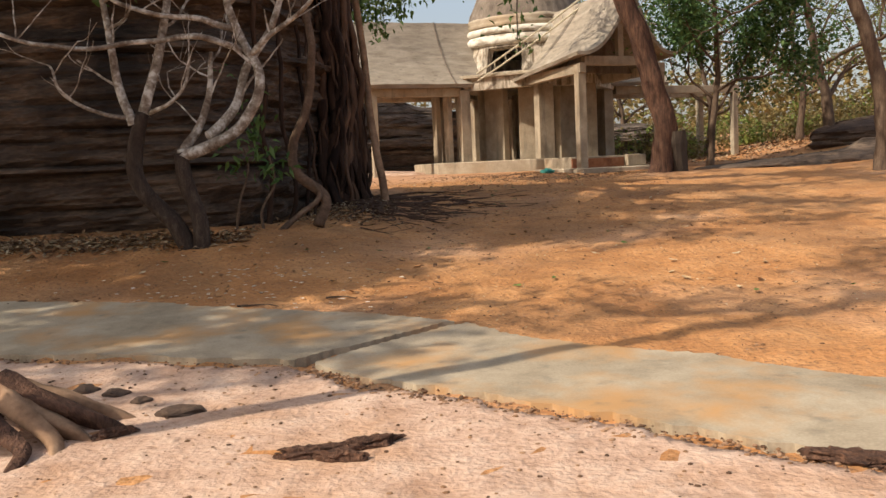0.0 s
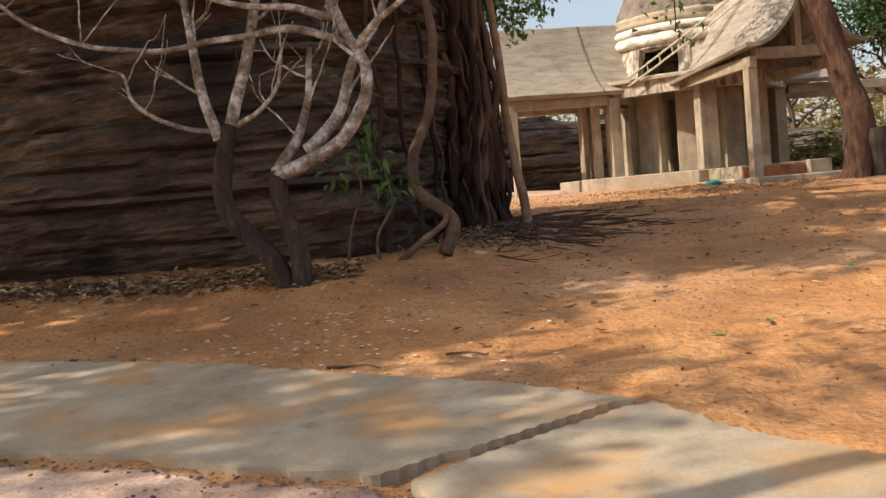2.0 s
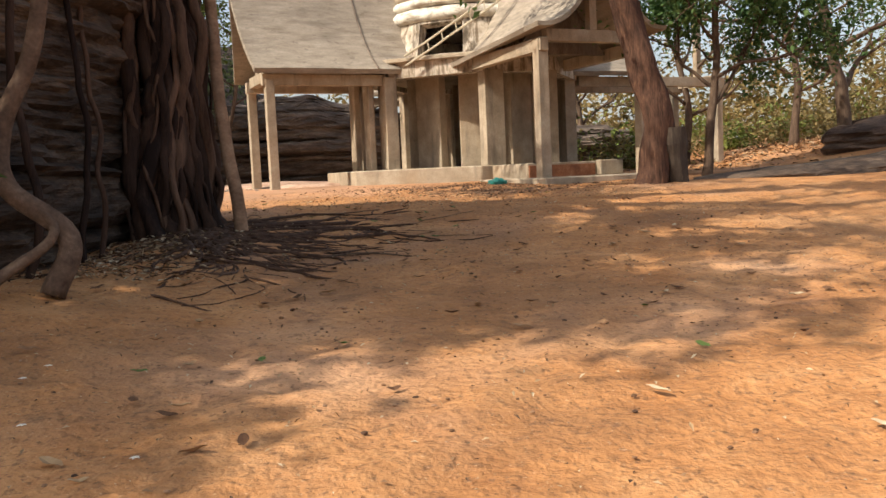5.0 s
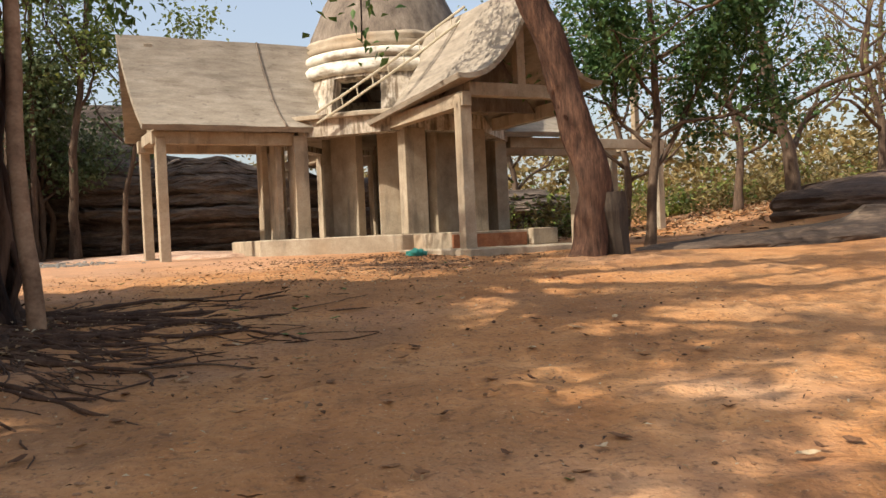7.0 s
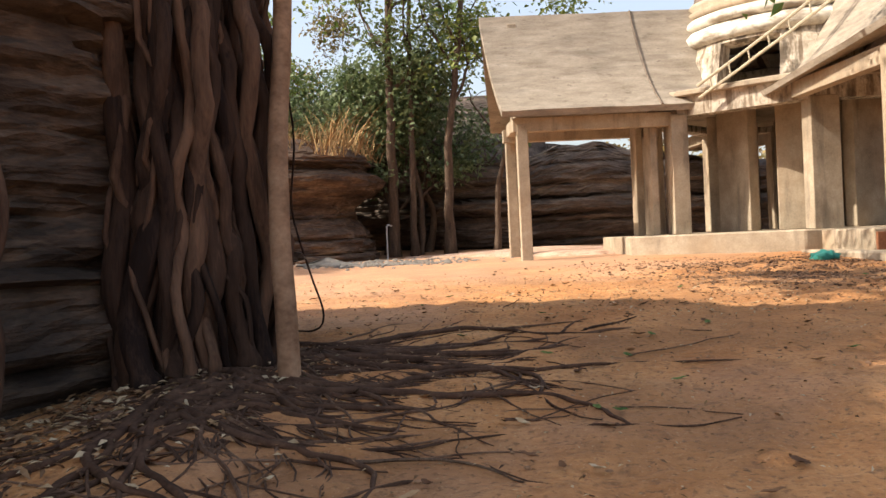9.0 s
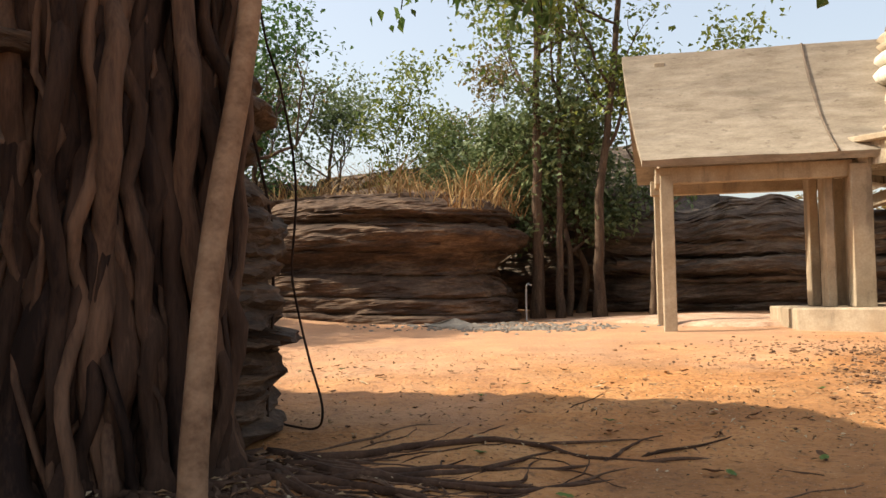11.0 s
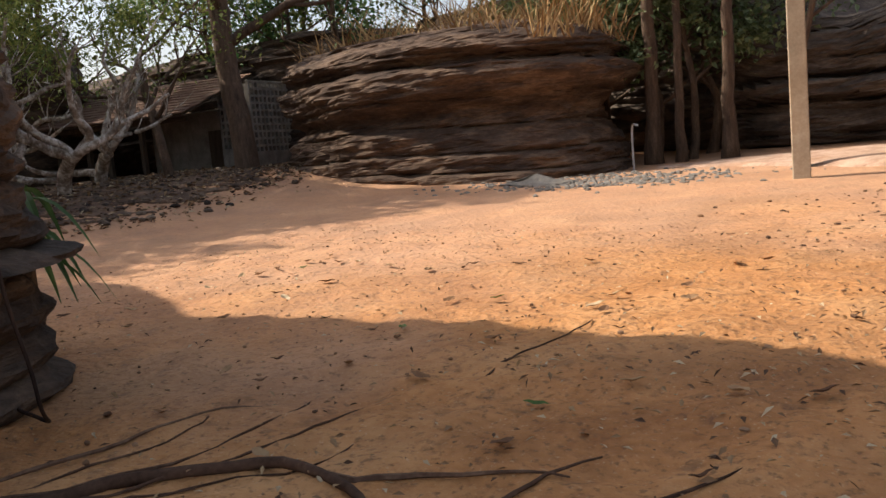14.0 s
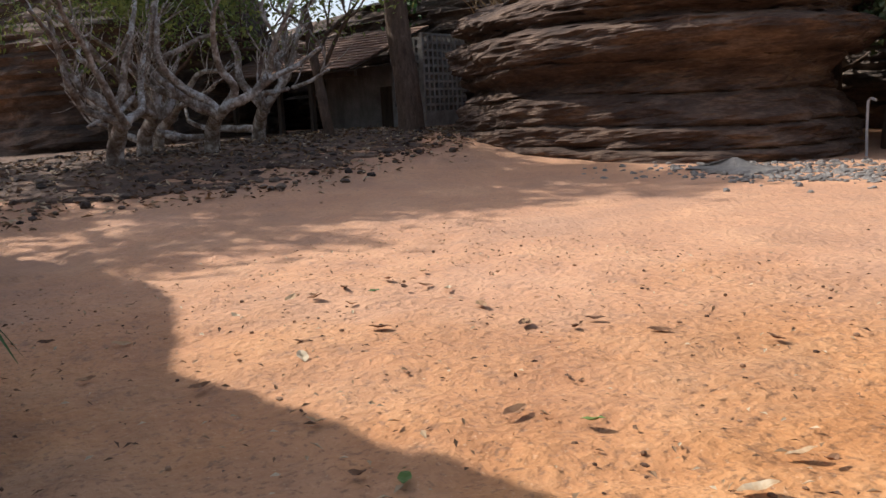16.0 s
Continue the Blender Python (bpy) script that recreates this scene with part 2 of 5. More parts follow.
GRASS = material("dry_grass", [(0.2, (0.20, 0.11, 0.05)), (0.5, (0.36, 0.22, 0.10)), (0.8, (0.46, 0.33, 0.16))], scale=2, fine=10, bump=0.0, island=0.8)
PEBBLE = material("gravel_rubble", [(0.2, (0.08, 0.045, 0.028)), (0.5, (0.21, 0.115, 0.062)), (0.8, (0.33, 0.20, 0.12))], scale=3, fine=30, bump=0.4, island=0.8)
BAMBOO = material("weathered_bamboo", [(0.2, (0.36, 0.30, 0.20)), (0.8, (0.58, 0.52, 0.40))], scale=4, fine=30, bump=0.2, stretch=(1, 1, 3), rough=0.6)
TILE = material("old_clay_roof_tile", [(0.2, (0.045, 0.026, 0.02)), (0.5, (0.12, 0.065, 0.045)), (0.8, (0.22, 0.14, 0.10))], scale=2, fine=20, bump=0.5, island=0.5)
# Orange light on the porch step, put into the riser's colour.
RISER_LIT = material("orange_lit_riser", [(0.2, (0.14, 0.055, 0.03)), (0.5, (0.27, 0.11, 0.055)), (0.8, (0.38, 0.19, 0.11))], scale=4, fine=30, bump=0.6)
HUT_WALL = material("grey_cement_wall", [(0.25, (0.13, 0.115, 0.10)), (0.75, (0.30, 0.28, 0.25))], scale=2, fine=20, bump=0.3, stain=[(1.4, 0.5, 0.7, (0.10, 0.09, 0.08), 0.6, (2, 2, 0.5))])
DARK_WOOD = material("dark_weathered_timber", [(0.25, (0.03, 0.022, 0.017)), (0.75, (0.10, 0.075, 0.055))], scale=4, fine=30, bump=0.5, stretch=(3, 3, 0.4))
TEAL = material("faded_teal_plastic", [(0.2, (0.03, 0.20, 0.17)), (0.8, (0.07, 0.33, 0.28))], scale=10, fine=50, bump=0.1, rough=0.5)
STEEL = material("dull_galvanised_pipe", [(0.2, (0.35, 0.35, 0.36)), (0.8, (0.5, 0.5, 0.5))], scale=10, fine=50, bump=0.1, rough=0.4)


# ---- building helpers ----
def mesh_of(name, bm, mat, smooth=False):
    me = bpy.data.meshes.new(name)
    if isinstance(bm, tuple):
        me.from_pydata(bm[0], [], bm[1])
    else:
        bm.normal_update()
        bm.to_mesh(me)
        bm.free()
    me.materials.append(mat)
    if smooth:
        me.shade_smooth()
    return me


def part(name, bm, mat, parent, label="", smooth=False):
    ob = new(name, mesh_of(name, bm, mat, smooth))
    ob.parent = parent
    if label:
        ob["label"] = label
    return ob


def thing(name, label, category, group="", kind="", m=None):
    ob = tagged(new(name), label, category, group, kind)
    ob.empty_display_size = 0.2
    if m is not None:
        ob.matrix_basis = m
    return ob


def solo(name, bm, mat, label, category="", group="", kind="", smooth=False):
    return tagged(new(name, mesh_of(name, bm, mat, smooth)), label, category, group, kind)


def box(bm, x0, y0, z0, x1, y1, z1, bevel=0.012, m=None):
    c = bmesh.ops.create_cube(bm, size=1.0)["verts"]
    for v in c:
        v.co = Vector(((x0 + x1) / 2 + v.co.x * (x1 - x0), (y0 + y1) / 2 + v.co.y * (y1 - y0), (z0 + z1) / 2 + v.co.z * (z1 - z0)))
    if bevel:
        es = list({e for v in c for e in v.link_edges})
        r = bmesh.ops.bevel(bm, geom=es, offset=bevel, segments=1, affect="EDGES", profile=0.5)
        c = list({v for f in r["faces"] for v in f.verts})
    if m is not None:
        for v in c:
            v.co = m @ v.co
    return bm


def boxed(*a, **k):
    return box(bmesh.new(), *a, **k)


def prism(pts, z0, z1, bevel=0.015):
    """An upright prism over a plan polygon."""
    bm = bmesh.new()
    lo = [bm.verts.new((x, y, z0)) for x, y in pts]
    hi = [bm.verts.new((x, y, z1)) for x, y in pts]
    n = len(pts)
    bm.faces.new(lo[::-1])
    bm.faces.new(hi)
    for i in range(n):
        bm.faces.new((lo[i], lo[(i + 1) % n], hi[(i + 1) % n], hi[i]))
    if bevel:
        bmesh.ops.bevel(bm, geom=list(bm.edges), offset=bevel, segments=1, affect="EDGES")
    return bm


def tube(bm, pts, radii, sides=7, ridge=0.0, phase=0.0):
    """A tapered limb through points; ridge flutes its outline."""
    pts = [Vector(p) for p in pts]
    rings = []
    ref = Vector((0.37, 0.61, 0.2))
    for i, p in enumerate(pts):
        d = (pts[min(i + 1, len(pts) - 1)] - pts[max(i - 1, 0)]).normalized()
        u = d.cross(ref)
        if u.length < 0.1:
            u = d.cross(Vector((1, 0, 0)))
        u.normalize()
        w = d.cross(u)
        r = radii[i] if hasattr(radii, "__len__") else radii
        rings.append([bm.verts.new(p + (u * math.cos(a) + w * math.sin(a)) * r * (1 + ridge * math.sin(a * 3 + phase + i * 0.35))) for a in [2 * math.pi * k / sides for k in range(sides)]])
    for a, b in zip(rings, rings[1:]):
        for k in range(sides):
            bm.faces.new((a[k], a[(k + 1) % sides], b[(k + 1) % sides], b[k]))
    bm.faces.new(rings[0][::-1])
    bm.faces.new(rings[-1])
    return bm


def smooth_line(pts, n, wob=0.0, seed=0):
    """Catmull-Rom through points, n steps a span, with a slight wander."""
    P = [Vector(p) for p in pts]
    P = [P[0] * 2 - P[1]] + P + [P[-1] * 2 - P[-2]]
    out = []
    for i in range(1, len(P) - 2):
        for k in range(n):
            t = k / n
            a, b, c, d = P[i - 1], P[i], P[i + 1], P[i + 2]
            out.append(0.5 * ((2 * b) + (c - a) * t + (2 * a - 5 * b + 4 * c - d) * t * t + (3 * b - a - 3 * c + d) * t ** 3))
    out.append(P[-2])
    if wob:
        out = [p + wob * Vector(noise.noise_vector(p * 1.7 + Vector((seed, seed * 2, 0)))) if 0 < i < len(out) - 1 else p for i, p in enumerate(out)]
    return out


def taper(n, a, b, power=1.0):
    return [a + (b - a) * (i / (n - 1)) ** power for i in range(n)]


# ---- lie of the land ----
GY = [-40, 4, 6, 8, 10, 12, 14, 16.5, 18, 20, 22, 26, 30, 34, 40, 60, 120]
GZ = [-0.15, -0.02, 0.0, 0.08, 0.2, 0.34, 0.48, 0.64, 0.78, 0.97, 1.08, 1.16, 1.30, 1.38, 1.5, 2.2, 4.0]


def sig(v):
    return 1 / (1 + math.exp(max(-50.0, min(50.0, -v))))


def land(x, y):
    z = float(np.interp(y, GY, GZ))
    # the bank that rises against the left rock
    d = math.exp(-((y - 13.2) / 2.3) ** 2) * sig(-(x + 1.6) * 2.2)
    z += 0.30 * d
    d = math.exp(-((x + 1.6) / 1.1) ** 2 - ((y - 17.0) / 2.2) ** 2)
    z += 0.2 * d
    # the bank on the right
    r = sig((x - 12.5) * 0.9) * sig((y - 22) * 0.8)
    z += 0.9 * r * min(1.0, max(0.0, (x - 9) / 8))
    # rise at the far left under the trees
    l = sig(-(x + 13.0) * 0.8) * sig((y - 20) * 0.8)
    z += 0.8 * l
    return z + 0.03 * noise.noise(Vector((x * 0.5, y * 0.5, 0))) + 0.012 * noise.noise(Vector((x * 2.1, y * 2.1, 3)))


def on_land(x, y, up=0.0):
    return Vector((x, y, land(x, y) + up))


def build_ground():
    xs = sorted(set([-400, -200, -100, -60, -45, -35] + list(np.arange(-28, -8, 0.8)) + list(np.arange(-8, 8, 0.16)) + list(np.arange(8, 22, 0.6)) + [24, 28, 35, 45, 60, 100, 200, 400]))
    ys = sorted(set([-400, -200, -100, -50, -25, -12, -6] + list(np.arange(-2, 3, 0.5)) + list(np.arange(3, 26, 0.16)) + list(np.arange(26, 46, 0.7)) + [50, 60, 80, 120, 200, 400]))
    nx = len(xs)

    def rough(x, y):
        if -9 < x < 9 and 2 < y < 27:
            p = Vector((x * 3.2, y * 3.2, 0))
            q = Vector((x * 7.5, y * 7.5, 9))
            return 0.045 * noise.noise(p) + 0.028 * noise.noise(q)
        return 0.0
    verts = [(x, y, land(x, y) + rough(x, y)) for y in ys for x in xs]
    faces = [(j * nx + i, j * nx + i + 1, (j + 1) * nx + i + 1, (j + 1) * nx + i) for j in range(len(ys) - 1) for i in range(nx - 1)]
    me = bpy.data.meshes.new("ground")
    me.from_pydata(verts, [], faces)
    me.materials.append(EARTH)
    me.shade_smooth()
    tagged(new("ground", me), "bare trodden orange-red earth with scattered leaves and dust", "ground", kind="structure")


build_ground()


def sheet(name, outline, lift, mat, label, step=0.08, thick=0.0, fray=0.1):
    """A patch lying on the land inside an outline with a frayed edge; thick ones get a rim."""
    poly = [Vector((x, y, 0)) for x, y in outline]
    xs = [p.x for p in poly]
    ys = [p.y for p in poly]

    def inside(x, y):
        c = False
        for a, b in zip(poly, poly[1:] + poly[:1]):
            if (a.y > y) != (b.y > y) and x < (b.x - a.x) * (y - a.y) / (b.y - a.y) + a.x:
                c = not c
        return c
    bm = bmesh.new()
    grid = {}
    nx, ny = int((max(xs) - min(xs)) / step) + 1, int((max(ys) - min(ys)) / step) + 1

    def vert(i, j):
        if (i, j) not in grid:
            x, y = min(xs) + i * step, min(ys) + j * step
            grid[i, j] = bm.verts.new((x, y, land(x, y) + lift + 0.006 * noise.noise(Vector((x * 3, y * 3, 0)))))
        return grid[i, j]
    for j in range(ny):
        for i in range(nx):
            x, y = min(xs) + (i + 0.5) * step, min(ys) + (j + 0.5) * step
            w = noise.noise_vector(Vector((x * 1.9, y * 1.9, 4)))
            w2 = noise.noise_vector(Vector((x * 6, y * 6, 4)))
            if inside(x + fray * (w.x + 0.5 * w2.x), y + fray * (w.y + 0.5 * w2.y)):
                bm.faces.new((vert(i, j), vert(i + 1, j), vert(i + 1, j + 1), vert(i, j + 1)))
    for _ in range(3):
        bmesh.ops.smooth_vert(bm, verts=[v for v in bm.verts if v.is_boundary], factor=0.5, use_axis_x=True, use_axis_y=True)
    rim = [e for e in bm.edges if e.is_boundary]
    ex = bmesh.ops.extrude_edge_only(bm, edges=rim)["geom"]
    for v in [g for g in ex if isinstance(g, bmesh.types.BMVert)]:
        v.co.z -= thick or lift + 0.06
    return bm


pave = thing("pavement", "worn concrete path slabs half covered by blown sand", "path", kind="structure")
part("slab", sheet("slab", [(-9, 8.3), (-3.8, 7.2), (-1.2, 6.55), (0.13, 7.75), (-0.76, 8.25), (-2.9, 9.1), (-5, 9.6), (-9, 10.6)], 0.055, PATH, "", fray=0.025, thick=0.15), PATH, pave)
part("slab", sheet("slab", [(-1.14, 6.5), (-0.46, 5.9), (0.6, 5.1), (1.75, 4.2), (3.4, 2.9), (6.5, 3.4), (5.5, 4.6), (2.75, 5.45), (2.0, 6.2), (1.2, 6.6), (0.6, 7.1), (0.17, 7.72)], 0.05, PATH, "", fray=0.025, thick=0.15), PATH, pave)
solo("pale_sand", sheet("pale_sand", [(-12, 7.9), (-3.8, 7.15), (-1.2, 6.5), (-0.5, 5.85), (1.75, 4.15), (3.4, 2.85), (4, -2), (-12, -2)], 0.022, PALE_EARTH, "", fray=0.12), PALE_EARTH,
     "pale pinkish dry sandy earth beside the concrete path", "ground", kind="structure", smooth=True)
# Dark sheet that follows the shade edge and paints the bank's tree shade.
solo("bank_shade_soil", sheet("bank_shade_soil", [(-14.0, 20.5), (-12.3, 22.8), (-12.6, 26), (-14.0, 29.4), (-15.4, 31.6), (-24, 34), (-27, 22)], 0.025, SOIL, "", step=0.12, fray=1.9), SOIL,
     "leaf mould on the bank, its dark colour standing in for tree shade", "ground", kind="structure", smooth=True)


# ---- layered rocks ----
def strata_rock(name, outline, z0, z1, label, mat, seed, step=0.16, layer=0.075, ledge=0.28, lump=0.7, lean=0.0, top=None, under=None, dome=0.5, kind=""):
    """A weathered sandstone outcrop: rings over a plan outline, each bed set in or out, rounded off on top.
    under(u, k): metres that a bed at height share k is set back; top(x, y): height of the top."""
    ring = smooth_line([(x, y, 0) for x, y in outline] + [(*outline[0], 0)], 12)[:-1]
    pts = []
    for a, b in zip(ring, ring[1:] + ring[:1]):
        n = max(1, int((b - a).length / step))
        pts += [a.lerp(b, k / n) for k in range(n)]
    n = len(pts)
    area = sum(a.x * b.y - b.x * a.y for a, b in zip(pts, pts[1:] + pts[:1]))
    sgn = 1 if area > 0 else -1
    normals = []
    for i in range(n):
        d = pts[(i + 3) % n] - pts[i - 3]
        normals.append(Vector((d.y, -d.x, 0)).normalized() * sgn)
    centre = sum(pts, Vector()) / n
    rnd = random.Random(seed)
    beds = []
    z = 0.0
    while z < z1 - z0 + 1.0:
        h = rnd.choice([0.10, 0.16, 0.24, 0.4, 0.6])
        beds.append((z, h, rnd.uniform(-ledge, ledge)))
        z += h
    rows = int((z1 - z0) / layer) + 1
    verts, faces = [], []
    for j in range(rows + 1):
        k = j / rows
        for i, p in enumerate(pts):
            ht = top(p.x, p.y) if top else z1
            zz = z0 + (ht - z0) * k
            # beds dip gently along the face
            warp = 0.25 * noise.noise(Vector((p.x * 0.25, p.y * 0.25, seed))) + 0.06 * p.x * 0.3
            zb = zz - z0 + warp
            off = 0.0
            for (bz, bh, bo) in beds:
                if bz <= zb < bz + bh:
                    u = (zb - bz) / bh
                    off = bo * (0.5 + 0.8 * noise.noise(Vector((p.x * 0.45, p.y * 0.45, bz * 3 + seed)))) - 0.14 * (2 * u - 1) ** 8
                    break
            off += lump * noise.noise(Vector((p.x * 0.33, p.y * 0.33, zz * 0.5 + seed)))
            off += 0.13 * noise.noise(Vector((p.x * 1.5, p.y * 1.5, zb * 6 + seed)))
            off += 0.07 * noise.noise(Vector((p.x * 3.1, p.y * 3.1, zb * 15 + seed))) + 0.03 * noise.noise(Vector((p.x * 9, p.y * 9, zb * 30)))
            off -= dome * max(0.0, (k - 0.72) / 0.28) ** 2.2
            if under:
                off -= under(p, k)
            q = p + normals[i] * off
            verts.append((q.x, q.y, zz))
    for j in range(rows):
        for i in range(n):
            a, b = j * n + i, j * n + (i + 1) % n
            faces.append((a, b, b + n, a + n) if sgn > 0 else (b, a, a + n, b + n))
    base = rows * n
    steps = 10
    for s in range(1, steps):
        f = 1 - s / steps
        for i in range(n):
            v = Vector(verts[base + i])
            w = centre + (Vector((v.x, v.y, 0)) - centre) * f
            ht = v.z + 0.5 * (1 - f) * dome + 0.35 * min(1.0, dome) ** 2 * noise.noise(Vector((w.x * 0.6, w.y * 0.6, seed)))
            verts.append((w.x, w.y, ht))
        for i in range(n):
            a, b = base + (s - 1) * n + i, base + (s - 1) * n + (i + 1) % n
            faces.append((a, b, b + n, a + n) if sgn > 0 else (b, a, a + n, b + n))
    last = base + (steps - 1) * n
    verts.append((centre.x, centre.y, sum(verts[last + i][2] for i in range(n)) / n))
    c = len(verts) - 1
    for i in range(n):
        a, b = last + i, last + (i + 1) % n
        faces.append((a, b, c) if sgn > 0 else (b, a, c))
    me = bpy.data.meshes.new(name)
    me.from_pydata(verts, [], faces)
    me.materials.append(mat)
    ob = new(name, me)
    return tagged(ob, label, "rock", kind=kind)


def cave(p, k):
    # undercut foot and a dark slot half way up
    return 0.7 * max(0.0, 0.16 - k) / 0.16 * (1 if p.x > -8 else 0.6) + 0.7 * math.exp(-((k - 0.52) / 0.035) ** 2) * max(0.0, noise.noise(Vector((p.x * 0.3, p.y * 0.3, 8))) + 0.25)


strata_rock("rock_outcrop", [(-2.75, 15.2), (-2.45, 16.8), (-2.05, 18.4), (-2.3, 19.4), (-3.3, 20.0), (-6, 19.4), (-9, 19.2), (-13, 19.6), (-17, 18), (-18, 15), (-15, 13.2), (-12, 13.0), (-8, 13.2), (-4.6, 13.5), (-3.3, 13.9)],
            0.1, 7.4, "huge dark layered sandstone outcrop with undercut foot", ROCK, 3, step=0.11, layer=0.045, lump=0.45, ledge=0.17, under=cave, dome=1.2, top=lambda x, y: 7.7 - (0.4 + 1.6 * sig((x + 4) * 1.5)) * sig((y - 18.2) * 2.2) + 0.5 * noise.noise(Vector((x * 0.3, y * 0.3, 0))))


def overhang(p, k):
    # the upper bed juts out at the right end over a hollow
    deep = 1 / (1 + math.exp(-(p.x + 10.8) * 1.4))
    return (0.35 + 0.35 * deep) * math.exp(-((k - 0.50) / (0.045 + 0.085 * deep)) ** 2) + 0.2 * deep * max(0, 0.5 - k) - 0.5 * max(0, 0.3 - k) + 0.22 * math.exp(-((k - 0.80) / 0.03) ** 2)


strata_rock("boulder", [(-15.3, 31.5), (-13, 31.0), (-10.6, 31.3), (-8.6, 32.1), (-7.3, 33.5), (-8.0, 36), (-11, 38), (-15, 37), (-16.2, 34)],
            1.0, 5.0, "rounded reddish sandstone boulder with an overhanging cap", ROCK_WARM, 11, step=0.12, layer=0.04, under=overhang, dome=0.9, lump=0.4, top=lambda x, y: 4.7 - 0.10 * max(0, x + 9))
strata_rock("cliff", [(-20, 41), (-9.5, 39.4), (-6.5, 38.6), (-3, 38.8), (0, 38.9), (2.5, 39.4), (6, 39.6), (12, 40.5), (12, 46), (-4, 48), (-20, 47)],
            1.0, 5.2, "long low dark layered sandstone cliff behind the shrine", ROCK_GREY, 23, step=0.15, layer=0.06, dome=0.6, ledge=0.5, lump=0.6,
            under=lambda p, k: 0.8 * max(0, 0.25 - k) / 0.25, top=lambda x, y: 4.5 + 0.5 * noise.noise(Vector((x * 0.35, y * 0.35, 2))) + 0.22 * noise.noise(Vector((x * 1.3, y * 1.3, 7))) - 0.13 * max(0, x + 1.5) + (2.2 / (1 + math.exp((x + 8) * 1.5))))
# Shade on these two cliffs is put in with the darker rock colour.
strata_rock("cliff", [(-34, 34), (-25, 33.4), (-19, 34.6), (-16.5, 36.5), (-18, 42), (-34, 42)], 1.0, 6.0, "layered sandstone cliff behind the hut, shade put into its dark rock colour", ROCK, 31, step=0.25, layer=0.12, dome=0.8)
strata_rock("cliff", [(-40, 20), (-30, 22), (-24.5, 25.5), (-25, 31), (-34, 34), (-42, 30)], 1.0, 6.5, "layered sandstone cliff under trees, shade put into its dark rock colour", ROCK, 37, step=0.25, layer=0.12, dome=0.8)
strata_rock("rock_slab", [(7.4, 25.4), (9.2, 24.6), (12, 24.2), (16, 24.8), (16, 27.2), (11, 27.6), (8.4, 26.8)], 0.7, 1.5, "low flat sandstone slab shelving out of the earth", ROCK, 41, step=0.1, layer=0.04, ledge=0.18, lump=0.3, dome=0.5,
            top=lambda x, y: 1.22 + 0.1 * (x - 7.4) * 0.5)
strata_rock("rock_slab", [(13.0, 30.0), (15, 28.6), (19, 28.4), (22, 30), (19, 33), (14.5, 32)], 1.0, 2.5, "low mound of brown layered sandstone on the bank", ROCK_WARM, 43, step=0.14, layer=0.07, dome=0.9)
strata_rock("rock_slab", [(-8.1, 30.9), (-7.2, 30.6), (-6.6, 31.0), (-7.0, 31.5), (-7.9, 31.4)], 1.15, 1.42, "flat grey stone slab on the ground by the boulder", HUT_WALL, 47, step=0.1, layer=0.05, ledge=0.06, lump=0.2, dome=0.3)
strata_rock("rock_shelf", [(-6.5, 34), (-3, 32.6), (-1.6, 31.7), (0, 32.2), (1, 34), (0, 37), (-5, 37.5)], 0.9, 1.42, "pale bare rock shelf at the foot of the cliff", PALE_EARTH, 53, step=0.15, layer=0.07, ledge=0.06, lump=0.3, dome=0.25)
# ---- concrete shrine ----
SH = pose(3.54, 33.44, 0, 0, 0, 20)
FLOOR = 1.72
EAVE, RIDGE = 4.5, 6.85
shrine = thing("shrine", "unfinished bare concrete shrine with a round plastered tower and gabled wings", "shrine", m=SH)
octa = lambda r, c: [(-r, -c), (-c, -r), (c, -r), (r, -c), (r, c), (c, r), (-c, r), (-r, c)]
part("plinth", prism([(-4.3, -1.35), (-1.4, -3.3)] + octa(3.3, 1.2)[2:6] + [(-1.4, 3.3), (-4.3, 1.35)], 1.0, FLOOR, 0.03), CONCRETE, shrine)
part("step", prism([(-1.6, -6.9), (1.75, -6.9), (1.75, -3.5), (-1.6, -3.5)], 0.7, 1.34, 0.03), CONCRETE, shrine)
part("porch_floor", prism([(-1.2, -5.4), (1.5, -5.4), (1.5, -3.52), (-1.2, -3.52)], 1.3, 1.70, 0.02), CONCRETE, shrine)
# The riser's red-orange colour paints the warm light that falls on it.
part("riser", boxed(-1.18, -5.46, 1.34, 0.75, -5.40, 1.64, 0.008), RISER_LIT, shrine, "riser coloured for the orange light on it")
part("kerb_block", boxed(0.8, -5.62, 1.34, 1.5, -5.41, 1.72, 0.02), CONCRETE, shrine)


def post(x, y, w, d, z0, z1, rz=0, lean=0.0):
    bm = boxed(-w / 2, -d / 2, z0, w / 2, d / 2, z1, 0.014, pose(x, y, 0, 0, 0, rz))
    return part("column", bm, CONCRETE, shrine)


# slender wing posts and stout pillars round the tower
for x, y in ((-6.47, -1.0), (-6.47, 1.25), (8.8, -1.0), (8.8, 1.25), (-1.0, 6.5), (1.0, 6.5)):
    post(x, y, 0.24, 0.24, 0.9, EAVE - 0.25)
for x in (-1.42, 1.42):
    post(x, -6.55, 0.27, 0.27, 0.8, EAVE + 0.02)
for sx in (-1, 1):
    for sy in (-1, 1):
        post(sx * 2.78 - 0.32 * (sx < 0), sy * 0.95, 0.36, 0.58, FLOOR, EAVE - 0.2)
        post(sx * 0.85, sy * 2.95, 0.58, 0.40, FLOOR, EAVE - 0.2)
        post(sx * 3.15 - 0.42 * (sx < 0), sy * 0.62, 0.16, 0.5, FLOOR, EAVE - 0.2)
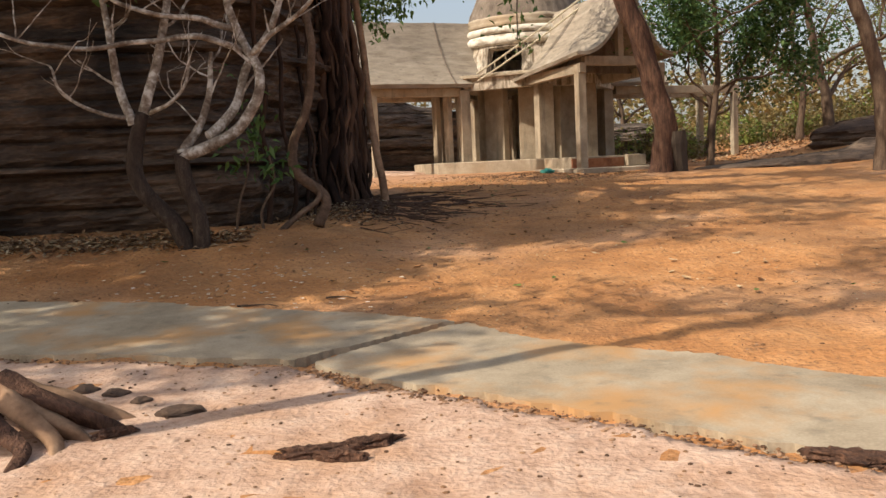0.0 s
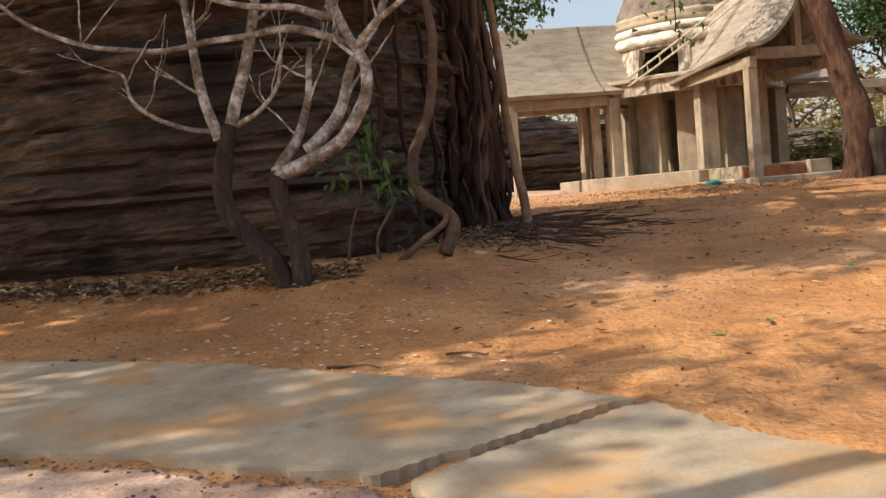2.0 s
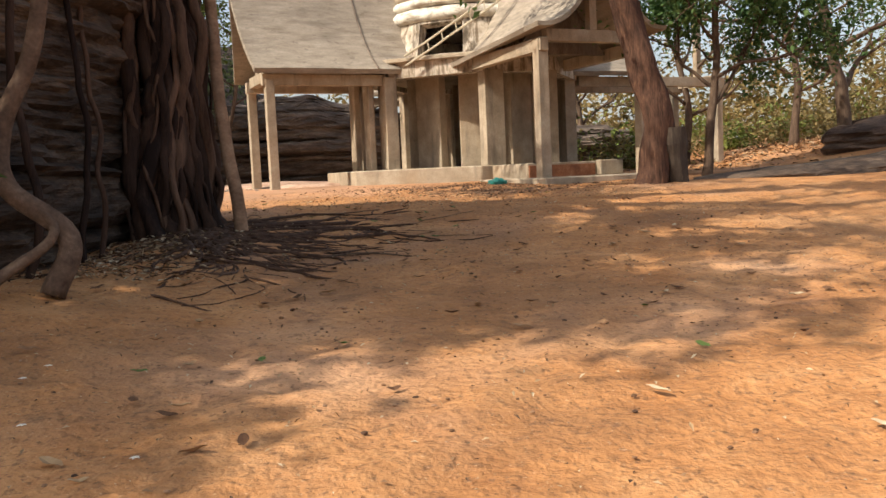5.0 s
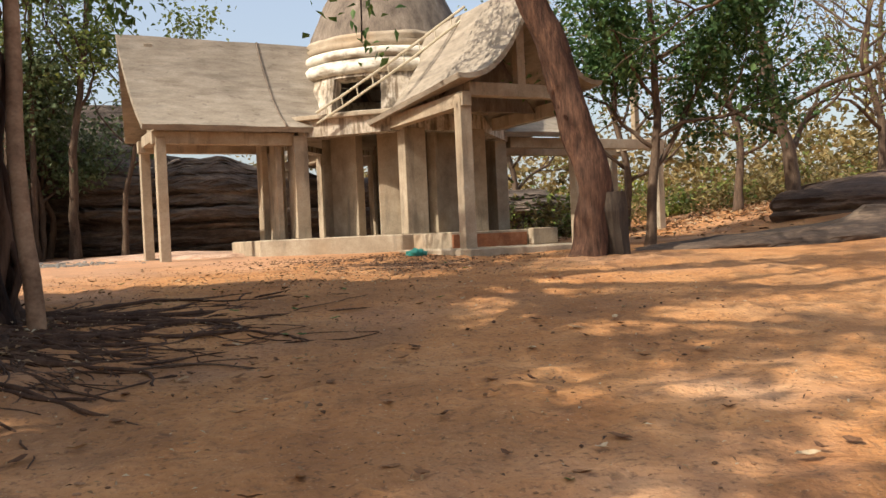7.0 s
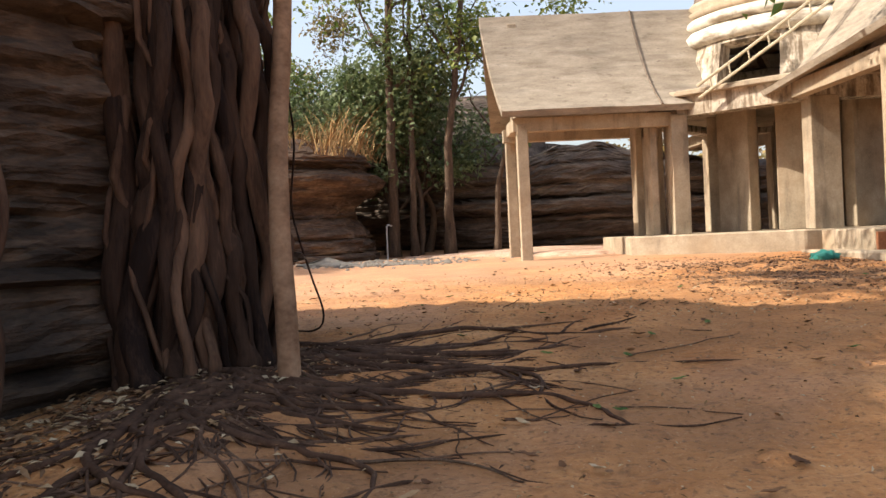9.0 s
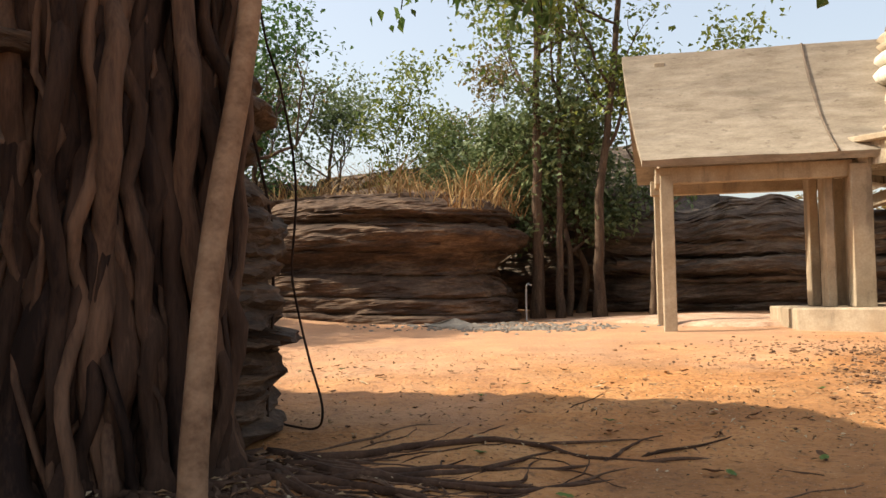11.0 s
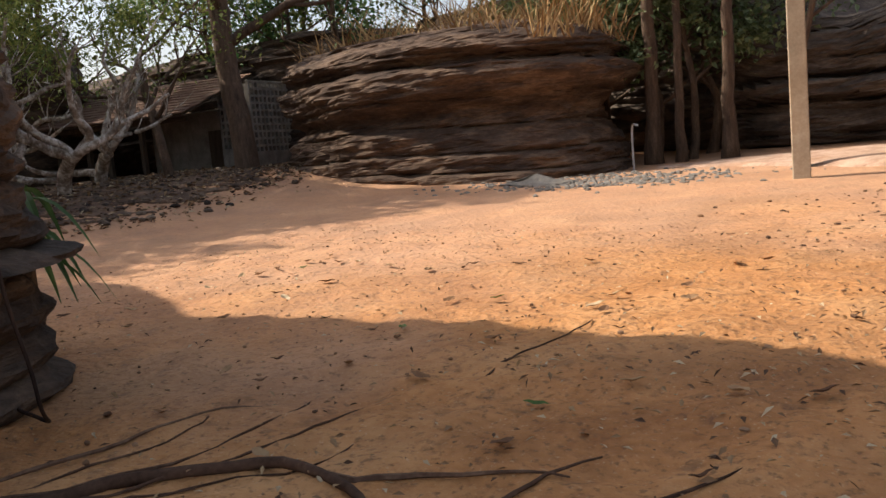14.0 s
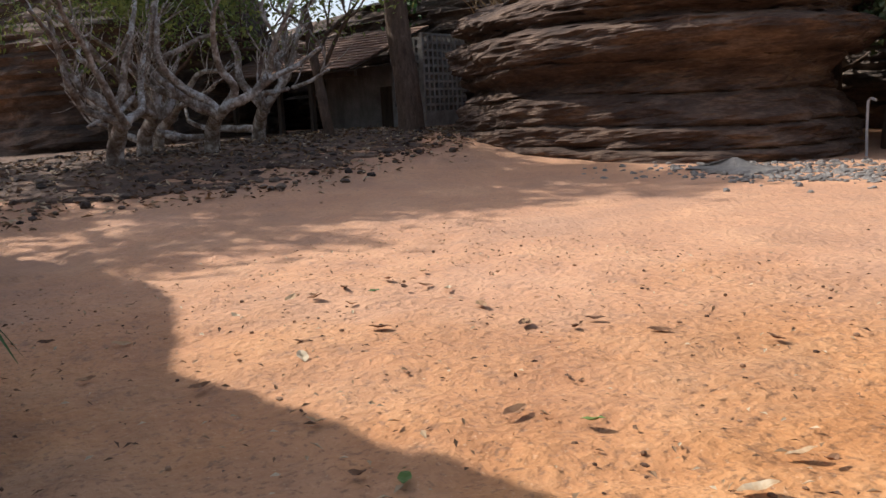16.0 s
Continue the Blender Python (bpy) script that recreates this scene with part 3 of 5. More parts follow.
for k in range(8):
    a = radians(22.5 + 45 * k)
    post(1.8 * math.cos(a), 1.8 * math.sin(a), 0.28, 0.95, FLOOR, EAVE - 0.1, 22.5 + 45 * k)
# ring beam and slab that carry the tower
def ring(r0, c0, r1, c1, z0, z1):
    bm = bmesh.new()
    o, i = octa(r0, c0), octa(r1, c1)
    V = [[bm.verts.new((x, y, z)) for x, y in p] for p, z in ((o, z0), (o, z1), (i, z1), (i, z0))]
    for a, b in zip(V, V[1:] + V[:1]):
        for k in range(8):
            bm.faces.new((a[k], a[(k + 1) % 8], b[(k + 1) % 8], b[k]))
    bmesh.ops.recalc_face_normals(bm, faces=bm.faces)
    return bm
part("ring_beam", ring(3.12, 1.1, 2.7, 0.95, EAVE - 0.25, EAVE + 0.16), PLASTER, shrine, "pale plastered ring beam")
part("slab", prism(octa(3.28, 1.16), EAVE + 0.16, EAVE + 0.28, 0.02), CONCRETE, shrine)
part("ceiling_slab", prism(octa(2.68, 0.94), EAVE - 0.1, EAVE + 0.02, 0.01), CONCRETE, shrine)


def turned(profile, sides=72, rough=0.0, hole=None):
    """A body of revolution; hole(a, z) leaves faces out."""
    bm = bmesh.new()
    rows = []
    for r, z in profile:
        rows.append([bm.verts.new(((r + rough * noise.noise(Vector((math.cos(a) * 4, math.sin(a) * 4, z * 3)))) * math.cos(a), (r + rough * noise.noise(Vector((math.cos(a) * 4, math.sin(a) * 4, z * 3)))) * math.sin(a), z)) for a in [2 * math.pi * k / sides for k in range(sides)]])
    for a, b in zip(rows, rows[1:]):
        for k in range(sides):
            am, zm = 2 * math.pi * (k + 0.5) / sides, (a[k].co.z + b[k].co.z) / 2
            if hole and hole(am, zm):
                continue
            bm.faces.new((a[k], a[(k + 1) % sides], b[(k + 1) % sides], b[k]))
    return bm


def window_hole(a, z):
    for c in (45, 135, 225, 315):
        if abs((math.degrees(a) - c + 180) % 360 - 180) < 13.5 and 4.86 < z < 5.78:
            return True
    return False


tower = part("tower", turned([(2.66, z) if z < 4.9 else (2.64 - (z - 4.9) * 0.22, z) for z in np.linspace(4.78, 5.85, 14)], 96, 0.06, window_hole), PLASTER, shrine, "stained peeling plaster drum", smooth=False)
mod = tower.modifiers.new("wall", "SOLIDIFY")
mod.thickness = 0.28
mod.offset = -1
part("moulding", turned([(2.2, 5.84), (2.48, 5.84), (2.58, 5.92), (2.58, 6.06), (2.46, 6.16), (2.4, 6.22)], 96, 0.06), WHITE, shrine, "whitewashed moulded band", smooth=True)
part("moulding", turned([(2.3, 6.2), (2.42, 6.26), (2.5, 6.32), (2.48, 6.44), (2.4, 6.5), (2.2, 6.52)], 96, 0.06), WHITE, shrine, "whitewashed moulded band", smooth=True)
part("moulding", turned([(2.2, 6.5), (2.34, 6.54), (2.4, 6.66), (2.28, 6.72), (2.36, 6.8), (2.28, 6.9), (2.12, 6.96)], 96, 0.12), CONCRETE, shrine, "crumbling stained moulding", smooth=True)
part("dome", turned([(2.2, 6.92), (2.1, 7.2), (1.95, 7.6), (1.76, 8.0), (1.5, 8.5), (1.1, 9.1), (0.75, 9.7), (0.4, 10.3), (0.25, 11.2), (0.08, 12.4)], 64, 0.05), DOME, shrine, "rough dark cement dome", smooth=True)
part("floor_slab", turned([(2.62, 4.785), (0.0, 4.786)], 32), CONCRETE, shrine)


def wing_roof(length0, length1, half, m, sag=0.22, thick=0.13, lift=0.0):
    """A gabled concrete roof, ridge along x, its slopes sweeping out to the eaves."""
    for side in (-1, 1):
        bm = bmesh.new()
        nx, ny = 26, 14
        top, bot = [], []
        for i in range(nx + 1):
            u = i / nx
            x = length0 + (length1 - length0) * u
            rt, rb = [], []
            for j in range(ny + 1):
                v = j / ny
                y = side * (half * v + 0.0)
                z = RIDGE - (RIDGE - EAVE) * v ** 0.86 - sag * math.sin(math.pi * v) + lift * (1 - u) * v ** 2
                # the outer verge flares past the posts near the ridge
                xx = x - 0.28 * (1 - u) ** 3 * (1 - v) ** 1.2
                wob = 0.02 * noise.noise(Vector((xx * 1.2, y * 1.2, z)))
                rt.append(bm.verts.new(m @ Vector((xx, y, z + wob))))
                rb.append(bm.verts.new(m @ Vector((xx, y - side * thick * 0.4 * (v > 0), z - thick))))
            top.append(rt)
            bot.append(rb)
        for i in range(nx):
            for j in range(ny):
                bm.faces.new((top[i][j], top[i + 1][j], top[i + 1][j + 1], top[i][j + 1]))
                bm.faces.new((bot[i][j], bot[i][j + 1], bot[i + 1][j + 1], bot[i + 1][j]))
        for i in range(nx):
            bm.faces.new((top[i][ny], top[i + 1][ny], bot[i + 1][ny], bot[i][ny]))
            bm.faces.new((top[i][0], bot[i][0], bot[i + 1][0], top[i + 1][0]))
        for r in (0, nx):
            for j in range(ny):
                bm.faces.new((top[r][j], top[r][j + 1], bot[r][j + 1], bot[r][j]))
        bmesh.ops.recalc_face_normals(bm, faces=bm.faces)
        part("roof_slope", bm, ROOF, shrine, "board-marked concrete roof slope", smooth=False)


def wing_frame(end, half, m, start=-3.2, lift=0.0):
    """Beams under the eaves, a tie beam and king post in the gable."""
    for s in (-1, 1):
        part("beam", boxed(end - 0.2, s * half - 0.11, EAVE - 0.42 + lift * 0.6, start, s * half + 0.11, EAVE - 0.12 + lift * 0.6, 0.01, m), CONCRETE, shrine)
    part("tie_beam", boxed(end - 0.12, -half + 0.12, EAVE - 0.30 + lift, end + 0.12, half - 0.12, EAVE - 0.02 + lift, 0.01, m), CONCRETE, shrine)
    part("king_post", boxed(end - 0.1, -0.1, EAVE - 0.02 + lift, end + 0.1, 0.1, RIDGE - 0.2, 0.01, m), CONCRETE, shrine)


for rz, end, out, half, hw in ((0, -6.47, -6.92, 1.42, 1.0), (90, -6.55, -7.1, 1.8, 1.42), (180, -8.8, -9.2, 1.42, 1.0), (270, -6.5, -7.0, 1.42, 1.0)):
    m = pose(0, 0, 0, 0, 0, rz)
    wing_roof(max(out, -5.4) if rz == 180 else out, -2.2, half, m, 0.46 if rz == 90 else 0.22, 0.10 if rz == 90 else 0.13, 0.34 if rz == 90 else 0.0)
    wing_frame(end, hw, m, lift=0.28 if rz == 90 else 0.0)
def roof_void_panel(x, half, m):
    """Triangular panel closing the open gable; its dark colour stands for unlit roof space."""
    bm = bmesh.new()
    tri = [(-half, EAVE - 0.1), (half, EAVE - 0.1), (half * 0.45, EAVE + 0.85), (0, RIDGE - 0.3), (-half * 0.45, EAVE + 0.85)]
    a, b = ([bm.verts.new(m @ Vector((x + d, y, z))) for y, z in tri] for d in (0, 0.14))
    bm.faces.new(a)
    bm.faces.new(b[::-1])
    for k in range(5):
        bm.faces.new((a[k], b[k], b[(k + 1) % 5], a[(k + 1) % 5]))
    bmesh.ops.recalc_face_normals(bm, faces=bm.faces)
    part("roof_void_panel", bm, DOME, shrine, "dark panel standing in for the unlit roof space")


roof_void_panel(-5.2, 1.3, pose(0, 0, 0, 0, 0, 90))
roof_void_panel(-3.2, 1.0, pose(0, 0, 0, 0, 0, 0))
# the cast joint that runs down the slope of the long wing
seam = []
for j in range(15):
    v = j / 14
    seam.append((-3.75 + 0.25 * v, -1.42 * v, RIDGE - (RIDGE - EAVE) * v ** 0.86 - 0.22 * math.sin(math.pi * v) + 0.012))
part("joint", tube(bmesh.new(), seam, 0.03, 6, 0.2), DOME, shrine, "rough dark joint in the roof slab")


def build_ladder():
    lad = thing("ladder", "long weathered bamboo ladder leaning across the plastered tower", "ladder")
    a0, b0 = SH @ Vector((-2.85, -1.75, EAVE + 0.3)), SH @ Vector((0.05, -4.3, 7.02))
    off = Vector((0.03, -0.02, -0.26))
    for o in (Vector(), off):
        part("rail", tube(bmesh.new(), smooth_line([a0 + o, a0.lerp(b0, 0.5) + o + Vector((0, 0, -0.05)), b0 + o], 6, 0.02, 3), 0.032, 6), BAMBOO, lad)
    for k in range(9):
        p = a0.lerp(b0, (k + 0.7) / 9.6) + Vector((0, 0, -0.03))
        part("rung", tube(bmesh.new(), [p, p + off], 0.018, 5), BAMBOO, lad)


build_ladder()
# ---- plants ----
def leaf_blade(bm, p, d, n, L, w):
    """One leaf: two faces folded along the midrib."""
    s = d.cross(n).normalized() * w
    a, b = bm.verts.new(p), bm.verts.new(p + d * L - n * L * 0.15)
    l, r = bm.verts.new(p + d * L * 0.45 + s + n * w * 0.35), bm.verts.new(p + d * L * 0.45 - s + n * w * 0.35)
    bm.faces.new((a, b, l))
    bm.faces.new((a, r, b))


def leaf_mass(rnd, twigs, per, L, w, droop=0.3, spread=0.35):
    """Single folded leaves scattered round the twig ends."""
    gen = np.random.default_rng(rnd.randint(0, 10 ** 6))
    P = np.repeat(np.array([tuple(p) for p in twigs]), per, axis=0)
    n = len(P)
    unit = lambda a: a / np.linalg.norm(a, axis=1, keepdims=True)
    d = unit(gen.normal(size=(n, 3)) * (1, 1, 0.7) - (0, 0, droop))
    q = P + gen.normal(size=(n, 3)) * spread * np.array((1, 1, 0.7))
    u = unit(gen.normal(size=(n, 3)) * (0.5, 0.5, 0) + (0, 0, 1))
    k = gen.uniform(0.6, 1.25, (n, 1))
    s = unit(np.cross(d, u)) * w * k
    mid = q + d * L * 0.45 * k + u * w * 0.35 * k
    V = np.stack([q, q + d * L * k - u * L * 0.15 * k, mid + s, mid - s], axis=1).reshape(-1, 3)
    b = np.arange(n)[:, None] * 4
    F = np.concatenate([b + (0, 1, 2), b + (0, 3, 1)])
    return V.tolist(), F.tolist()


def grow(rnd, bm, p, d, r, length, depth, tips, bend=0.35, split=(2, 3), up=0.15, sides=6, shrink=0.68):
    """Limbs that fork; tips gathers the twig ends."""
    n = 5
    pts, q, dd = [p], p, d
    for i in range(n):
        dd = (dd + Vector((rnd.gauss(0, bend), rnd.gauss(0, bend), rnd.gauss(0, bend) + up)) * 0.45).normalized()
        q = q + dd * length / n
        pts.append(q)
    tube(bm, pts, taper(n + 1, r, r * shrink), sides if depth > 1 else 4)
    if depth <= 2:
        tips.extend(pts[2:])
    if depth == 0:
        return
    for _ in range(rnd.randint(*split)):
        side = Vector((rnd.gauss(0, 1), rnd.gauss(0, 1), rnd.gauss(0.25, 0.6))).normalized()
        k = rnd.choice([n, n, n - 1, n - 2])
        grow(rnd, bm, pts[k], (dd * 0.8 + side * 0.75).normalized(), r * shrink * rnd.uniform(0.6, 0.85), length * rnd.uniform(0.6, 0.85), depth - 1, tips, bend, split, up, sides, shrink)


def make_tree(name, base, trunk, r0, r1, label, bark, leaf, seed, limb=2.2, depth=3, per=14, L=0.13, w=0.04, limbs=5, spread=0.3, crown_from=0.5, up=0.15, droop=0.3, group="", sides=9, ridge=0.05, leaf_label=""):
    """A tapered trunk through points, forking limbs and a crown of single leaves."""
    rnd = random.Random(seed)
    t = thing(name, label, "tree", group)
    pts = smooth_line([Vector(base) + Vector(p) for p in trunk], 6, 0.06, seed)
    flare = [r * (1 + 0.5 * max(0, 1 - i / 3) ** 2) for i, r in enumerate(taper(len(pts), r0, r1))]
    part("trunk", tube(bmesh.new(), pts, flare, sides, ridge), bark, t, smooth=True)
    bm = bmesh.new()
    tips = []
    for k in range(limbs):
        i = int((crown_from + (1 - crown_from) * (k + 1) / limbs) * (len(pts) - 1))
        a = 2.4 * k + rnd.uniform(0, 1)
        d = Vector((math.cos(a), math.sin(a), rnd.uniform(0.2, 0.9))).normalized()
        grow(rnd, bm, pts[i], d, flare[i] * 0.55, limb * rnd.uniform(0.7, 1.2), depth, tips, up=up)
    part("bough", bm, bark, t, smooth=True)
    if per:
        part("crown", leaf_mass(rnd, tips, per, L, w, droop, spread), leaf, t, leaf_label)
    return t


def bare_tree(name, lines, label, bark, seed, twigs=True, group=""):
    """A tree drawn limb by limb: (points, start radius, end radius)."""
    rnd = random.Random(seed)
    t = thing(name, label, "tree", group)
    for i, (pts, a, b) in enumerate(lines):
        p = smooth_line(pts, 7, 0.05, seed + i)
        # The lone frangipani's trunks take the bark with shade in its colour.
        part("trunk" if i < 2 else "branch", tube(bmesh.new(), p, taper(len(p), a, b), 9, 0.06, i), (BARK_DARK if name == "frangipani_tree" and not group else bark) if i < 2 else bark, t, smooth=True)
        if twigs and i > 1:
            bm = bmesh.new()
            for _ in range(4):
                q = rnd.choice(p[len(p) // 3:])
                grow(rnd, bm, q, Vector((rnd.gauss(0, 1), rnd.gauss(0, 0.6), 0.6)).normalized(), max(b * 0.6, 0.012), rnd.uniform(0.4, 0.9), 1, [], bend=0.3, split=(1, 2), up=0.2, sides=5)
            part("twig", bm, bark, t)["kind"] = "stuff"
    return t


g = land(-3.45, 12.0)
bare_tree("frangipani_tree", [
    ([(-3.46, 12.05, 0.4), (-3.75, 12.0, 0.95), (-4.15, 11.95, 1.5), (-4.2, 11.95, 2.0), (-4.05, 12.0, 2.45)], 0.135, 0.095),
    ([(-3.36, 12.0, 0.4), (-3.40, 12.0, 0.95), (-3.56, 12.05, 1.45), (-3.6, 12.05, 1.9)], 0.125, 0.10),
    ([(-4.05, 12.0, 2.4), (-3.93, 12.02, 2.8), (-3.8, 12.1, 3.3), (-3.7, 12.2, 3.9), (-3.6, 12.3, 4.8)], 0.08, 0.045),
    ([(-4.18, 11.95, 2.3), (-4.35, 12.0, 2.8), (-4.4, 12.0, 3.4), (-4.55, 12.1, 4.2)], 0.07, 0.04),
    ([(-3.6, 12.05, 1.85), (-3.3, 12.1, 1.95), (-2.85, 12.15, 2.15), (-2.5, 12.2, 2.6), (-2.45, 12.25, 3.0), (-2.7, 12.3, 3.4), (-2.85, 12.3, 4.0)], 0.09, 0.055),
    ([(-3.55, 12.1, 1.9), (-3.35, 12.3, 2.3), (-3.2, 12.3, 2.8), (-3.15, 12.4, 3.3)], 0.07, 0.03),
    ([(-3.2, 12.15, 2.1), (-2.85, 12.4, 2.5), (-2.7, 12.5, 3.0), (-2.3, 12.5, 3.7), (-2.0, 12.5, 4.5)], 0.08, 0.04),
    ([(-2.7, 12.3, 3.3), (-3.2, 12.0, 3.45), (-3.9, 11.8, 3.4), (-4.8, 11.5, 3.3), (-5.8, 11.2, 3.6), (-6.5, 11.0, 4.2)], 0.05, 0.018),
    ([(-4.1, 12.0, 2.4), (-4.5, 11.8, 2.45), (-4.95, 11.6, 2.7), (-5.1, 11.6, 3.1)], 0.035, 0.015),
    ([(-3.95, 12.0, 2.45), (-3.6, 11.8, 2.55), (-3.35, 11.8, 2.8), (-3.3, 11.8, 3.2)], 0.035, 0.015),
    ([(-2.8, 12.3, 3.6), (-3.3, 12.1, 3.7), (-4.2, 11.9, 3.9), (-4.8, 11.8, 4.5)], 0.05, 0.02),
    ([(-2.6, 12.3, 3.2), (-2.2, 12.1, 3.5), (-1.7, 12.0, 3.8), (-1.2, 12.0, 4.4)], 0.045, 0.02),
], "leafless frangipani with pale lichen-blotched crooked branches beside the rock", BARK_PALE, 5)


# ---- strangler fig on the rock corner ----
def build_fig():
    rnd = random.Random(77)
    fig = thing("strangler_fig", "large strangler fig whose bundled aerial roots drape the rock corner", "tree")
    foot = [(-2.0, 17.3), (-1.85, 17.45), (-1.75, 17.6), (-1.62, 17.75), (-1.45, 18.05), (-1.5, 18.35), (-1.75, 18.6)]
    for i in range(84):
        u = i / 83 * (len(foot) - 1.001)
        k = int(u)
        a, b = Vector((*foot[k], 0)), Vector((*foot[k + 1], 0))
        p = a.lerp(b, u - k) + Vector((rnd.uniform(-0.4, 0.04), rnd.uniform(-0.12, 0.12), 0))
        z = land(p.x, p.y) - 0.08
        top = Vector((-2.0 + rnd.uniform(-0.35, 0.25), 17.85 + (p.y - 17.9) * 0.9 + rnd.uniform(-0.25, 0.3), rnd.uniform(6.5, 8.2)))
        mid = Vector((p.x, p.y, 0)).lerp(Vector((top.x, top.y, 0)), 0.35)
        r = rnd.choice([0.018, 0.022, 0.03, 0.03, 0.04, 0.05, 0.065, 0.09])
        pts = smooth_line([(p.x, p.y, z), (p.x - 0.05, p.y, z + 0.7), (mid.x + rnd.uniform(-0.12, 0.12), mid.y + rnd.uniform(-0.15, 0.15), z + 2.4), (top.x * 0.6 + mid.x * 0.4, top.y * 0.6 + mid.y * 0.4, z + 4.3), top], 8, 0.17, i * 0.37)
        part("aerial_root", tube(bmesh.new(), pts, [q * (1.35 if j < 3 else 1) for j, q in enumerate(taper(len(pts), r, r * 1.15))], 8, 0.14, i), FIG, fig, smooth=True)
    # the smooth pale prop roots
    for (x, y, tx, ty, r) in ((-1.12, 17.56, -1.55, 18.55, 0.085),):
        pts = smooth_line([(x, y, land(x, y) - 0.1), (x - 0.06, y + 0.1, land(x, y) + 0.5), ((x + tx) / 2 - 0.05, (y + ty) / 2, 2.7), (tx, ty, 4.6), (tx - 0.5, ty + 0.1, 7.3)], 8, 0.03, 3)
        part("prop_root", tube(bmesh.new(), pts, [0.17] + taper(len(pts) - 1, r, r * 0.85), 12, 0.03), FIG_PALE, fig, "smooth pale prop root", smooth=True)
    # single roots that hang down the dark face
    for (x, y, r) in ((-3.2, 14.5, 0.04), (-2.95, 15.0, 0.035), (-2.75, 16.05, 0.03), (-2.7, 16.3, 0.026)):
        pts = smooth_line([(x + 0.35, y - 0.25, land(x, y) - 0.05), (x + 0.4, y - 0.1, land(x, y) + 0.9), (x + 0.3, y, 2.5), (x + 0.25, y + 0.1, 4.6), (x, y + 0.2, 7.0)], 8, 0.12, x * 9)
        part("hanging_root", tube(bmesh.new(), pts, taper(len(pts), r * 1.2, r), 7), FIG, fig, smooth=True)
    # slanting root at the corner beside the frangipani
    for line, r in (([(-1.95, 13.6, 0.7), (-1.85, 13.7, 1.15), (-2.25, 13.7, 1.55), (-2.3, 13.8, 2.0), (-2.05, 13.9, 2.7), (-1.95, 14.0, 3.6), (-2.2, 14.4, 5.0)], 0.11),
                    ([(-2.55, 13.2, 0.6), (-2.2, 13.4, 0.9), (-1.9, 13.6, 1.2), (-2.2, 13.7, 1.5)], 0.06),
                    ([(-2.75, 13.3, 0.6), (-2.8, 13.4, 1.0), (-2.6, 13.6, 1.4), (-2.7, 13.8, 1.9)], 0.03),
                    ([(-3.2, 13.3, 0.6), (-3.15, 13.4, 1.1), (-3.0, 13.6, 1.6), (-3.1, 13.8, 2.0)], 0.025)):
        pts = smooth_line(line, 7, 0.04, 2)
        part("slanting_root", tube(bmesh.new(), pts, taper(len(pts), r * 0.85, r * 0.5), 9, 0.08), ROOT_BROWN, fig, smooth=True)
    # trunk, limbs and crown above the rock
    bm, tips = bmesh.new(), []
    for d, l, base in (((0.3, -0.25, 0.6), 3.4, (-2.2, 17.6, 7.4)), ((0.3, -0.75, 0.5), 3.2, (-2.2, 16.8, 7.0)), ((-0.2, -0.8, 0.5), 3.4, (-3.0, 16.2, 7.0)), ((0.2, 0.8, 0.35), 3.6, (-2.4, 18.6, 7.6)), ((-0.6, 0.3, 0.7), 3.5, (-3, 18, 7.6)), ((-0.4, -0.6, 0.7), 3.2, (-3, 17, 7.6)), ((0.8, -0.1, 0.55), 4.2, (-2.0, 17.4, 7.8))):
        grow(rnd, bm, Vector(base), Vector(d).normalized(), 0.22, l, 3, tips, bend=0.3, up=0.02)
    part("bough", bm, FIG, fig, smooth=True)
    part("crown", leaf_mass(rnd, tips, 14, 0.2, 0.06, 0.5, 0.35), LEAF_FIG, fig, "glossy dark green foliage")
    # a drooping bough beyond the rock corner
    bm, tips = bmesh.new(), []
    line = smooth_line([(-2.4, 18.4, 7.3), (-2.2, 20.0, 7.6), (-1.9, 21.8, 7.2), (-1.6, 23.2, 6.4)], 6, 0.1, 4)
    tube(bm, line, taper(len(line), 0.13, 0.03), 7)
    for k in range(13):
        p = line[6 + k % (len(line) - 7)]
        grow(rnd, bm, p, Vector((rnd.gauss(0.1, 0.7), rnd.gauss(0, 0.5), -0.5)).normalized(), 0.025, rnd.uniform(0.8, 1.5), 1, tips, bend=0.35, up=-0.3, sides=4)
    part("drooping_bough", bm, FIG, fig, smooth=True)
    part("foliage", leaf_mass(rnd, tips, 8, 0.17, 0.05, 0.9, 0.14), LEAF_FIG, fig, "drooping glossy green leaves")["kind"] = "stuff"
    # a thin vine hanging to the ground behind the corner
    vine = smooth_line([(-2.3, 19.2, 5.0), (-2.0, 19.45, 3.2), (-2.05, 19.5, 2.2), (-1.9, 19.5, 1.6), (-1.8, 19.5, 1.15), (-2.0, 19.6, 1.0), (-2.3, 19.6, 1.05)], 6, 0.05, 6)
    part("vine", tube(bmesh.new(), vine, 0.010, 6), FIG, fig, smooth=True)
    vine = smooth_line([(-2.35, 19.2, 4.0), (-2.2, 19.4, 2.4), (-2.25, 19.4, 1.0)], 6, 0.04, 9)
    part("vine", tube(bmesh.new(), vine, 0.012, 6), FIG, fig, smooth=True)
    # a low leafy shoot on the dark face
    bm = leaf_mass(rnd, [Vector((-2.75 + 0.5 * rnd.gauss(0, 0.5), 13.1 + 0.1 * rnd.gauss(0, 1), 2.1 + 0.4 * rnd.gauss(0, 1))) for _ in range(26)], 5, 0.17, 0.035, 0.8, 0.12)
    part("shoot", bm, LEAF_FIG, fig, "low leafy green shoots")["kind"] = "stuff"


